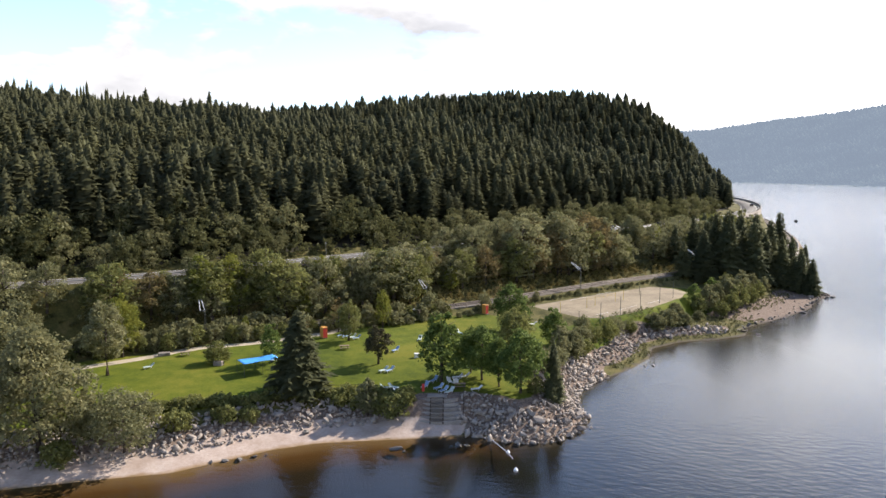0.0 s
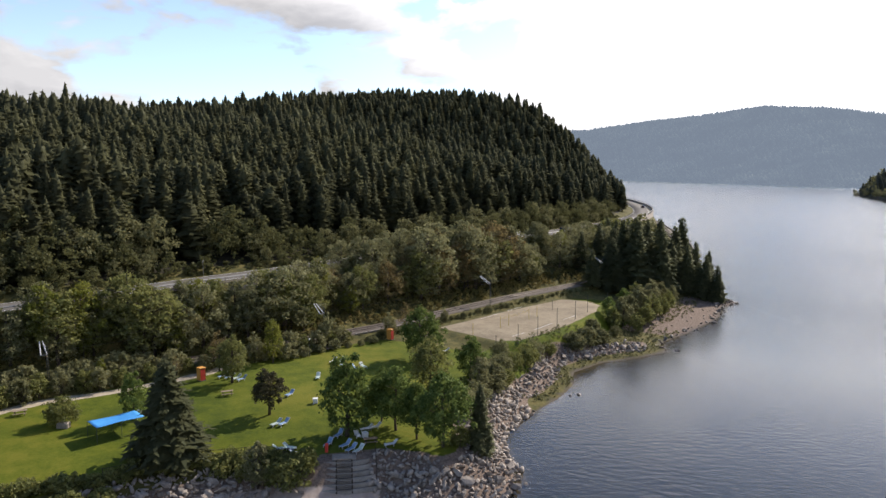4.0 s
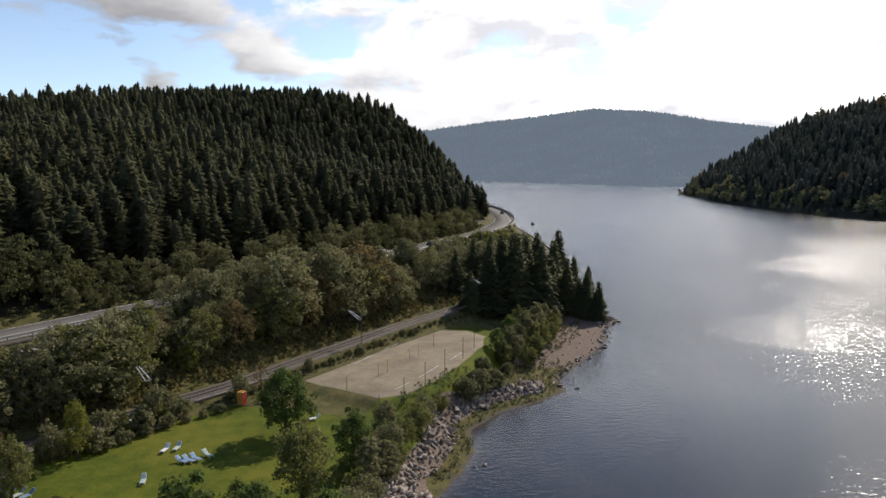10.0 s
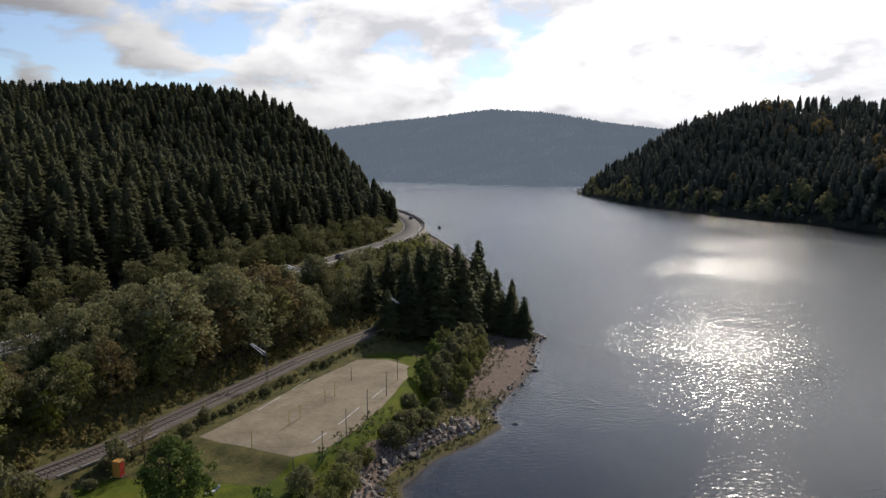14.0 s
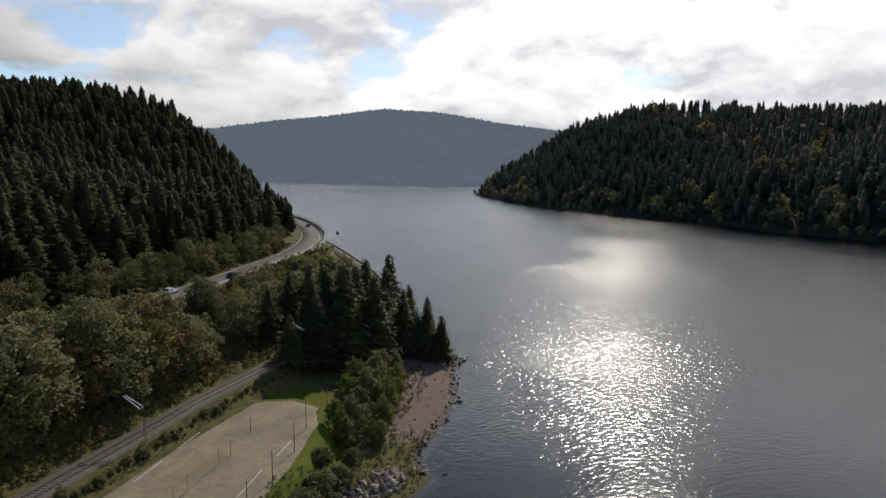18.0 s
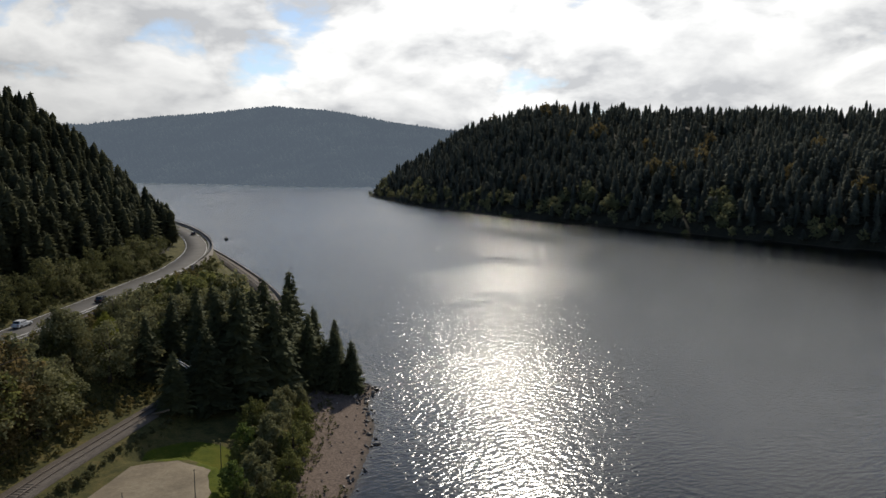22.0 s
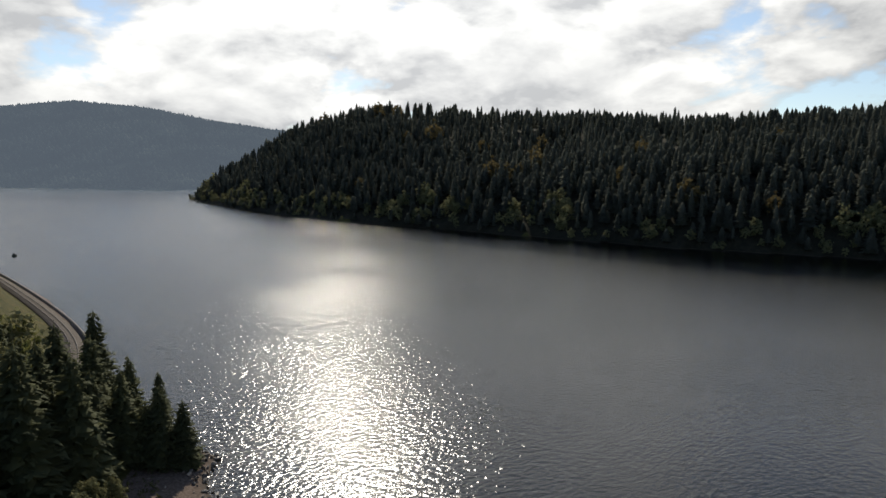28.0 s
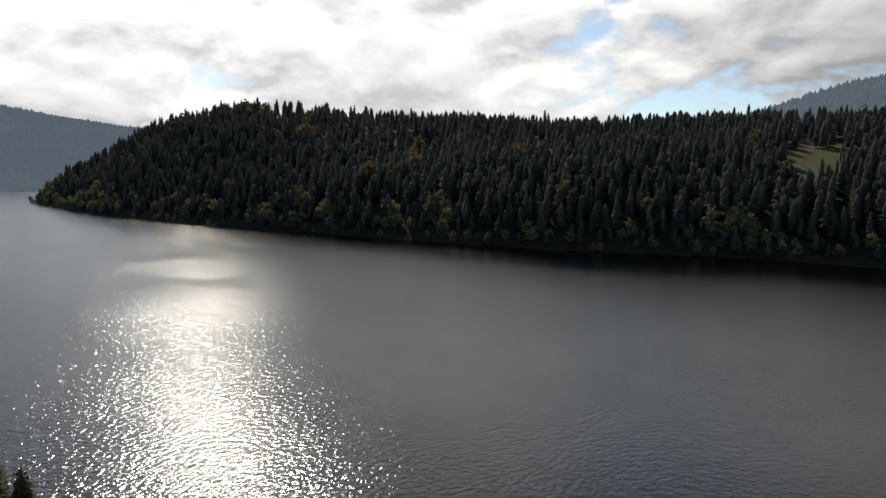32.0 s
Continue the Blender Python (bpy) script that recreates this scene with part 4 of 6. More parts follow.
plant_kind(broad_tree(5, 7.4, 5.6, M["leaf_maple"], "small dark copper-leaved maple with a round crown", 46, 98, 0.154, 0.2), [(-3.2, 90.8, 1, 1)])
plant_kind(broad_tree(6, 13.5, 7.6, M["leaf_grey"], "tall grey-green tree with a yellowing top", 60, 106, 0.189, 0.16), [(-45, 69.6, 1, 1)])
plant_kind(broad_tree(7, 12.5, 10.5, M["leaf_yellow"], "broad tree with yellow-green turning leaves", 60, 106, 0.196, 0.1), [(-50.5, 79.5, 0.98, 0.8), (-43, 104, 0.62, 0.6)])
plant_kind(broad_tree(8, 15.5, 13, M["leaf_olive"], "large brownish tree leaning over the stony shore", 95, 133, 0.210, 0.06), [(-36, 46.5, 1.1, 1.1), (-47, 50, 1, 1), (-60, 66, 0.8, 1)])
plant_kind(broad_tree(9, 8.4, 9.2, M["leaf_grey"], "feathery pale green larch-like tree on the bank", 60, 114, 0.140, 0.03), [(-25.5, 51, 1.15, 1.15), (-30.5, 50.5, 0.7, 0.8)])
plant_kind(broad_tree(10, 7.2, 3.6, M["leaf_grey"], "slim upright willow at the top of the bank", 36, 95, 0.140, 0.04), [(1.8, 73.8, 0.95, 1.1), (27.6, 108.5, 1.05, 1.2), (30, 112.5, 0.9, 1.2)])
plant_kind(broad_tree(12, 8.6, 6.4, M["leaf_autumn"], "thin tree with sparse brown leaves by the path", 26, 49, 0.112, 0.25), [(-20.2, 109.6, 0.85, 0.95), (-25.2, 103.5, 0.5, 0.7), (8.5, 139.5, 0.9, 0.7)])
plant_kind(broad_tree(13, 9.5, 7, M["leaf_yellow"], "yellow-green tree beside the railway", 42, 79, 0.168, 0.1), [(-30, 112.5, 0.85, 0.7), (-12.5, 116, 0.9, 0.7), (-36, 98.5, 0.45, 0.7)])
plant_kind(broad_tree(14, 11, 10.4, M["leaf_grey"], "round pale green tree below the road", 70, 106, 0.196, 0.06), [(35.8, 223.2, 1.0, 1.05)])
plant_kind(broad_tree(15, 6.4, 4.6, M["leaf_lawn"], "small green tree at the edge of the sand court", 36, 83, 0.140, 0.15), [(54.5, 172.5, 1, 1), (60, 187, 1.1, 1)])
plant_kind(spruce_tree(21, 16.2, 11, "broad dark spruce standing alone at the lawn edge", 30, 14), [(-10.6, 74.6, 0.92, 1.08)])
plant_kind(spruce_tree(22, 11, 5.4, "narrow dark cypress-like conifer above the boulders", 30, 12), [(29.6, 86.5, 1, 0.85), (28.8, 90.5, 0.8, 0.8)])
tip_label = "tall dark spruce in the clump on the point"
plant_kind(spruce_tree(23, 24.2, 11.5, tip_label, 26, 12), [(84, 238, 1.0, 1), (66, 213.5, 1.05, 1.15), (80, 227, 0.95, 1.1), (58.5, 209, 0.72, 1.3), (62.5, 216, 0.92, 1.1)])
plant_kind(spruce_tree(24, 20, 9.4, tip_label, 24, 11), [(90, 224.5, 0.82, 0.95), (70, 219, 1.2, 1.1), (83, 222.5, 0.9, 1), (76, 232, 1.1, 1.2), (52.5, 206.5, 0.6, 1.3)])
plant_kind(spruce_tree(26, 22, 12.5, "broad ragged spruce in the clump on the point", 24, 11), [(74, 216.5, 1.02, 1.0), (87, 230, 0.85, 0.85), (60, 222, 0.8, 1.0)])
plant_kind(spruce_tree(27, 14, 7.6, "shorter full spruce at the end of the point", 22, 12), [(91.3, 217.8, 0.9, 1.1), (88.2, 219.6, 1.08, 1), (86.5, 221.5, 0.85, 1.1), (78, 221.5, 1.3, 1.0)])
plant_kind(spruce_tree(25, 17.5, 8.5, "dark spruce on the bank between railway and road", 24, 9), [(56, 229, 1, 1), (62, 235, 1.05, 1), (50, 222, 0.85, 1), (67, 243, 1, 1), (72, 252, 0.9, 1), (60, 243, 0.95, 1)])

# bushes of the shore and the lawn
bank_bushes = [(29.4, 112.5, 1.05, 1.0), (31, 116.5, 0.9, 1.0), (30.4, 120.4, 0.9, 1.0), (32.6, 124, 0.85, 1.0), (29.8, 128.6, 0.85, 1.0), (35, 130, 0.95, 1.0), (36.4, 135.4, 0.9, 1.0), (39.4, 141, 0.7, 1.0),
               (44.8, 148.5, 1.1, 1.1), (47.8, 153, 1.15, 1.2), (51.6, 156.2, 0.95, 1.1), (49.8, 161, 0.8, 1.1), (55.5, 164.5, 0.7, 1.0), (27.4, 103.5, 1.0, 1.0), (26.2, 98.8, 1.1, 1.0), (27, 117.6, 0.8, 1.0)]
plant_kind(bush(31, 4.6, 5.4, M["leaf_grey"], "dense grey-green shore bush above the boulders", 40, 76, 0.15), bank_bushes[0:8:2] + bank_bushes[13:])
plant_kind(bush(32, 4.4, 5.2, M["leaf"], "dense green shore bush beside the sand court", 40, 76, 0.15), bank_bushes[1:8:2] + [(-31.5, 81.8, 0.95, 1)])
plant_kind(bush(39, 3.3, 4.9, M["leaf_olive"], "broad olive-tinged bush between court and boulders", 44, 80, 0.15), bank_bushes[8:13])
point_bushes = [(55.7, 170.5, 0.9, 1), (58.5, 175, 1.25, 1.1), (61.5, 172, 0.8, 1.2), (60.5, 180.5, 1.35, 1), (64.5, 178, 1.0, 1.1), (63, 186, 1.4, 1.1), (67, 184, 1.15, 1.1), (66, 191.5, 1.35, 1.1), (70.5, 190.5, 0.95, 1.1), (69, 197.5, 1.3, 1.1), (73.5, 198, 0.9, 1.1), (72, 205, 1.2, 1.1), (64.5, 199, 1.0, 1.2), (76, 207.5, 0.9, 1), (58.6, 184.5, 0.8, 1.1), (61, 191, 0.7, 1.2)]
plant_kind(broad_tree(18, 6.4, 4.8, M["leaf"], "dense dark green shrub tree on the stony point", 46, 92, 0.14, 0.04), point_bushes[::2])
plant_kind(broad_tree(19, 6.0, 4.4, M["leaf_grey"], "bushy grey-green shrub tree on the stony point", 44, 88, 0.14, 0.04), point_bushes[1::4])
plant_kind(broad_tree(20, 5.6, 4.2, M["leaf_olive"], "olive-green shrub tree on the stony point", 42, 86, 0.13, 0.04), point_bushes[3::4])
plant_kind(bush(33, 2.6, 4.2, M["leaf"], "low olive-green bush at the top of the boulders", 30, 50, 0.16), [(5.6, 74.6, 1.35, 1.2), (7.8, 76, 1.0, 0.9), (-0.4, 74.6, 0.8, 1), (-3.2, 74.2, 0.8, 1), (-17, 62.5, 1.0, 1), (-14, 65, 0.9, 1), (26.8, 85.2, 1.0, 0.8), (-21.5, 57.5, 1.1, 1), (-32, 46, 1.2, 1.1), (-43, 40, 1.2, 1.2)])
hedge = [(-56 + 3.0 * k + rng.uniform(-0.5, 0.5), 74.5 + 3.45 * k + rng.uniform(-0.5, 0.5)) for k in range(9)]
plant_kind(bush(34, 2.5, 3.8, M["leaf_grey"], "bushy hedge between the footpath and the railway", 28, 46, 0.17), [(x - 1.5, y + 2.8, rng.uniform(1.0, 1.7), 1.1) for x, y in hedge] + [(x - 0.2, y + 4.6, rng.uniform(0.9, 1.6), 1.1) for x, y in hedge] + [(-8.5, 122, 0.8, 1), (-6.3, 124.8, 0.7, 1), (-4, 127.6, 0.8, 1), (-1.5, 129.5, 0.5, 0.9), (0.6, 131.6, 0.5, 0.9), (2.6, 134, 0.6, 1), (-11, 119.5, 1.3, 1), (10.5, 146, 0.9, 1), (12.6, 151, 0.8, 0.9), (19, 160, 0.6, 0.8), (24.5, 168, 0.7, 0.8), (29, 174.5, 0.5, 0.8), (36, 184, 0.6, 0.8)])
rail_side = offset(RAIL_S, -4.6)
rail_side = rail_side[(rail_side[:, 1] > 66) & (rail_side[:, 1] < 134)]
spots = [(x + rng.uniform(-0.7, 0.7), y + rng.uniform(-0.7, 0.7), rng.uniform(0.6, 1.25), 1) for (x, y), a in zip(*along(rail_side, 2.9))]
plant_kind(bush(36, 3.6, 4.0, M["leaf_grey"], "dense bush on the lake side of the railway", 30, 60, 0.15), spots[::2])
plant_kind(bush(37, 3.4, 3.8, M["leaf"], "dark green bush on the lake side of the railway", 30, 60, 0.15), spots[1::2])
rail_side = offset(RAIL_S, -4.3)
rail_side = rail_side[(rail_side[:, 1] > 136) & (rail_side[:, 1] < 206)]
spots = [(x + rng.uniform(-0.4, 0.4), y + rng.uniform(-0.4, 0.4), rng.uniform(0.35, 0.8), 1) for (x, y), a in zip(*along(rail_side, 2.2))]
plant_kind(bush(38, 1.7, 2.4, M["leaf_olive"], "low olive scrub between the track and the sand court", 22, 44, 0.12), spots)
low_hedge = []
hx = np.array([(-36, 51.6), (-27.4, 58.9), (-18.9, 65.5), (-7.8, 74.2), (1, 77.8), (7, 78.4)])
for (x, y), a in zip(*along(hx, 1.35)):
    low_hedge.append((x + rng.uniform(-0.4, 0.4), y + rng.uniform(-0.4, 0.4), rng.uniform(0.8, 1.5), 1.15))
plant_kind(bush(35, 1.35, 2.3, M["leaf"], "clipped low hedge along the front of the lawn", 20, 40, 0.13), low_hedge)
plant_kind(broad_tree(17, 7.2, 5.6, M["leaf_grey"], "conifer-like green tree beside the railway", 40, 50, 0.22, 0.03), [(-5.8, 129, 0.95, 0.8), (4.8, 139.5, 0.75, 0.9), (14.8, 155, 0.45, 0.9), (-16, 115.5, 0.8, 0.8)])

# the belt of trees on the bank between railway and road
rng = np.random.default_rng(8)
P = scatter(rng, -95, 80, 52, 330, 2.95)
f = land(P)
facing = (P[:, 0] > -37) & (P[:, 0] < -19) & (P[:, 1] > 128) & (P[:, 1] < 152) & (f["dR"] < 15)
keep = ~facing & (f["sr"] > 0) & (f["sR"] < 0) & (f["dr"] > np.where(P[:, 1] > 140, 8.5, 4.2) + 1.2 * rough(P, 11, 2)) & (f["dR"] > 5.8) & (rng.uniform(size=len(P)) < np.where((P[:, 1] > 204) & (P[:, 1] < 310) & (P[:, 0] > 26), 0.3, 0.92))
P, dR, dr = P[keep], f["dR"][keep], f["dr"][keep]
kinds = [broad_tree(41, 10, 8.2, M["leaf_grey"], "grey-green broadleaf tree in the belt below the road", 46, 78, 0.17, 0.04),
         broad_tree(42, 10, 7.4, M["leaf"], "dark green broadleaf tree in the belt below the road", 46, 78, 0.17, 0.04),
         broad_tree(43, 10, 7.0, M["leaf_yellow"], "yellowing broadleaf tree in the belt below the road", 44, 76, 0.165, 0.06),
         broad_tree(44, 10, 6.6, M["leaf_grey"], "slender willow in the belt below the road", 44, 76, 0.155, 0.04),
         broad_tree(45, 10, 7.6, M["leaf_autumn"], "browning broadleaf tree in the belt below the road", 40, 70, 0.16, 0.05)]
belt, spare = [[] for _ in kinds], []
order = np.argsort(np.hypot(P[:, 0] - 15, P[:, 1] - 90))
Zb = land(P)["z"]
for n, i in enumerate(order):
    (x, y), a = P[i], dR[i]
    hides = (5.0 if 157 < y < 203 else 1.5 if 238 < y < 270 else 2.5 if y < 112 else 0) * (1 if rng.uniform() < 0.75 else 0)
    room = 18.3 + 0.14 * a - Zb[i] + hides
    if y > 285:
        room *= 0.7
    g = min(max(room, 2.5), 12 + 0.5 * hides) * rng.uniform(0.55, 1.25) / 10
    if g < 0.18:
        continue
    k = rng.choice(5, p=(0.38, 0.36, 0.07, 0.14, 0.05))
    if 157 < y < 200 and a < 20 and rng.uniform() < 0.3:
        k = 4
    if n < 235:
        belt[k].append((x, y, g, rng.uniform(0.95, 1.3)))
    else:
        spare.append((x, y, Zb[i], g * 10))
for k, spots in zip(kinds, belt):
    plant_kind(k, spots)
S = np.array(spare).reshape(-1, 4)
half = np.arange(len(S)) % 2 == 0
leafy_stuff("bank_trees", S[half][:, :2], S[half][:, 2], S[half][:, 3], rng, M["leaf_grey"], "grey-green trees further along the bank below the road")
leafy_stuff("bank_trees", S[~half][:, :2], S[~half][:, 2], S[~half][:, 3], rng, M["leaf"], "green trees further along the bank below the road")

# broadleaf fringe on the uphill side of the road
P = scatter(rng, -125, 95, 40, 520, 4.3)
f = land(P)
keep = (f["sR"] > 0) & (f["dR"] > np.where(P[:, 1] > 318, 9.5, 5.3)) & (f["dR"] < np.where(P[:, 1] > 165, 13, 32)) & (rng.uniform(size=len(P)) < np.interp(f["dR"], (6, 16, 34), (0.9, 0.8, 0.2)))
P, Z, d = P[keep], f["z"][keep], f["dR"][keep]
size = rng.uniform(0.65, 1.15, len(P)) * np.minimum(4.4 + 0.8 * (d - 5.3), 12.5) * np.where(P[:, 1] > 330, 0.6, 1)
pick = rng.uniform(size=len(P)) < 0.55
leafy_stuff("forest_edge", P[pick], Z[pick], size[pick], rng, M["leaf_shaded"], "green broadleaf trees at the forest edge above the road", 24, 56, size=0.026)
leafy_stuff("forest_edge", P[~pick], Z[~pick], size[~pick], rng, M["leaf_olive"], "olive broadleaf trees at the forest edge above the road", 24, 56, size=0.026)

# low scrub on both verges of the road
P = scatter(rng, -110, 90, 40, 330, 1.7)
f = land(P)
facing = (P[:, 0] > -37) & (P[:, 0] < -19) & (P[:, 1] > 128) & (P[:, 1] < 152) & (f["sR"] < 0)
keep = ~facing & (f["dR"] > np.where(f["sR"] > 0, 5.0, 6.4)) & (f["dR"] < 9.5) & (rng.uniform(size=len(P)) < 0.8)
P, Z = P[keep], f["z"][keep]
leafy_stuff("roadside_scrub", P, Z - 0.3, rng.uniform(1.2, 3.0, len(P)), rng, M["leaf_shaded"], "dark green scrub and brambles along the road verge", clumps=9, leaves=14, category="scrub")

# ferns and brambles by the railway, reeds and tufts by the shore
P = scatter(rng, -60, 80, 75, 305, 1.3)
f = land(P)
keep = (f["sr"] > 0) & (f["sR"] < 0) & (f["dr"] > 3.4) & (f["dR"] > 5.5) & (f["dr"] < np.where(P[:, 1] > 225, 30, 12)) & (rng.uniform(size=len(P)) < 0.9)
leafy_stuff("ferns", P[keep], f["z"][keep] - 0.25, rng.uniform(1.0, 2.4, keep.sum()), rng, M["fern"], "rust-tinged ferns and brambles on the railway bank", clumps=8, leaves=13, category="ferns")
P = scatter(rng, -10, 96, 60, 262, 1.0)
f = land(P)
keep = (f["d1"] > 0.6) & (f["sr"] < 0) & (f["dr"] > 3.2) & (((f["d1"] > 7.4) & (f["d1"] < 12.5) & (P[:, 1] > 96)) | ((f["d1"] < 4) & (P[:, 1] > 116) & (P[:, 1] < 172)) | ((f["d1"] < 9) & (P[:, 1] > 152) & (P[:, 1] < 176) & (P[:, 0] > 56)) | ((f["dr"] < 6.2) & (P[:, 1] > 134) & (P[:, 1] < 215))) & (rng.uniform(size=len(P)) < 0.6)
leafy_stuff("shore_tufts", P[keep], f["z"][keep] - 0.25, rng.uniform(0.5, 1.3, keep.sum()), rng, M["leaf_olive"], "olive grass tufts and low scrub along the shore and track", clumps=6, leaves=11, category="grass")


# ---- built things ----
def ground_pose(x, y, turn=0.0, lift=0.0):
    return pose(x, y, gz(x, y) + lift, 0, 0, turn)


# sand court
def build_court():
    c = COURT.mean(0)
    ring = np.vstack([COURT, COURT[:1]])
    line = np.vstack([a + (b - a) * k / 4 for a, b in zip(ring, ring[1:]) for k in range(4)])
    line = line + np.c_[0.35 * rough(line, 2.2), 0.35 * rough(line, 2.6, 3)]
    rings = [c + (line - c) * k for k in (1.0, 0.985, 0.75, 0.5, 0.25)]
    V = np.vstack(rings + [[c]])
    n = len(line)
    z = np.r_[land(V)["z"]]
    z = np.full(len(V), 5.83) + np.r_[np.full(n, -0.09), np.zeros(len(V) - n)] + 0.02 * rough(V, 3)
    F = []
    for k in range(4):
        for i in range(n):
            F.append((k * n + i, k * n + (i + 1) % n, (k + 1) * n + (i + 1) % n, (k + 1) * n + i))
    for i in range(n):
        F.append((4 * n + i, 4 * n + (i + 1) % n, 5 * n, 5 * n))
    bm = bmesh.new()
    vs = [bm.verts.new((*p, h)) for p, h in zip(V, z)]
    for q in F:
        bm.faces.new([vs[i] for i in dict.fromkeys(q)])
    return tagged(new("sand_court", bm_mesh("sand_court", bm, M["court"], True)), "raked tan sand of the beach volleyball ground", "sand court", kind="structure")


court = build_court()


def tape(a, b, width=0.09):
    a, b = Vector(a), Vector(b)
    d = b - a
    bm = box_bm(d.length, width, 0.02)
    ob = new("boundary_tape", bm_mesh("boundary_tape", bm, M["white_plastic"]))
    ob.matrix_world = Matrix.Translation((*((a + b) / 2), 5.87)) @ Matrix.Rotation(math.atan2(d.y, d.x), 4, "Z")
    return tagged(ob, "white boundary tape lying on the court sand", "tape", "court boundary tapes")


for a, b in (((31.6, 142.6), (34.1, 146.3)), ((36.2, 149.5), (40.3, 156.8)), ((43, 161), (46, 166.3)), ((23.2, 159.3), (26.9, 165.5)), ((29.1, 169.5), (32.6, 175.3))):
    tape(a, b)


def pole(name, x, y, height, radius, mat, label, category, group, z=None):
    bm = tube_bm([(0, 0, -0.3), (0, 0, height * 0.5), (0, 0, height)], [radius * 1.15, radius, radius * 0.85], 6)
    ob = new(name, bm_mesh(name, bm, mat))
    ob.matrix_world = pose(x, y, gz(x, y) if z is None else z)
    return tagged(ob, label, category, group)


for x, y in ((28.8, 130.3), (33, 136.8), (37, 144), (41.3, 152.8), (45.8, 161.8), (49.2, 170.6), (55, 181.5)):
    pole("fence_pole", x, y, 4.6, 0.06, M["dark_steel"], "tall dark post of the court's ball fence", "pole", "ball fence posts")
for x, y in ((22.9, 142.8), (28.4, 150.8), (30.2, 153.6), (34.7, 160.8), (36.6, 163.8), (40.4, 172.4)):
    pole("net_post", x, y, 2.6, 0.055, M["yellow"] if y < 165 else M["dark_steel"], "slim volleyball net post standing in the sand", "net post", "net posts", 5.86)


def sagging_net(a, b, top, drop, mat, name, label, category, cells=(14, 4), kind=""):
    """A net of thin cords between two posts."""
    bm = bmesh.new()
    a, b = Vector(a), Vector(b)
    nx, ny = cells
    def at(u, v):
        p = a.lerp(b, u)
        return Vector((p.x, p.y, p.z + top - drop * v - 0.25 * math.sin(math.pi * u) * (0.4 + 0.6 * v)))
    for i in range(nx + 1):
        tube_bm([at(i / nx, 0), at(i / nx, 1)], [0.012, 0.012], 3, bm)
    for j in range(ny + 1):
        tube_bm([at(i / nx, j / ny) for i in range(nx + 1)], [0.014] * (nx + 1), 3, bm)
    return tagged(new(name, bm_mesh(name, bm, mat)), label, category)


sagging_net((28.8, 130.3, 4.9), (33, 136.8, 5.2), 2.2, 2.1, M["green_net"], "ball_net", "green ball net hung low between fence posts", "net", (22, 8))
sagging_net((33, 136.8, 5.2), (37, 144, 5.4), 1.3, 1.2, M["green_net"], "ball_net", "green ball net sagging at the court edge", "net", (20, 5))
sagging_net((28.4, 150.8, 5.86), (34.7, 160.8, 5.86), 2.3, 0.35, M["yellow"], "volleyball_net", "thin yellowish volleyball net hanging slack between posts", "net", (24, 2))


def lounger(cloth, label):
    ob = thing("sun_lounger", Matrix(), label, "sun lounger", "sun loungers on the lawn")
    bm = bmesh.new()
    for y in (-0.32, 0.32):
        tube_bm([(-0.95, y, 0.33), (0.35, y, 0.35), (0.4, y, 0.36)], [0.03] * 3, 5, bm)
    for x in (-0.93, -0.3, 0.36):
        tube_bm([(x, -0.32, 0.34), (x, 0.32, 0.34)], [0.025] * 2, 5, bm)
    part("frame", bm_mesh("frame", bm, M["white_plastic"]), ob, "white plastic frame")
    part("seat", bm_mesh("seat", box_bm(1.3, 0.58, 0.06, (-0.3, 0, 0.385), 0.02), cloth), ob)
    part("backrest", bm_mesh("backrest", box_bm(0.78, 0.6, 0.06, (0.37, 0, 0), 0.02), cloth), ob, m=Matrix.Translation((0.35, 0, 0.38)) @ Matrix.Rotation(radians(-42), 4, "Y"))
    bm = bmesh.new()
    for y in (-0.32, 0.32):
        tube_bm([(0, y, 0), (0.8, y, 0)], [0.028] * 2, 5, bm)
    tube_bm([(0.8, -0.32, 0), (0.8, 0.32, 0)], [0.028] * 2, 5, bm)
    part("back_frame", bm_mesh("back_frame", bm, M["white_plastic"]), ob, m=Matrix.Translation((0.35, 0, 0.35)) @ Matrix.Rotation(radians(-42), 4, "Y"))
    leg = bm_mesh("leg", tube_bm([(0, 0, 0), (0, 0, 0.34)], [0.03, 0.03], 5), M["white_plastic"])
    for x in (-0.85, 0.3):
        for y in (-0.32, 0.32):
            part("leg", leg, ob, m=Matrix.Translation((x, y, 0)))
    return ob


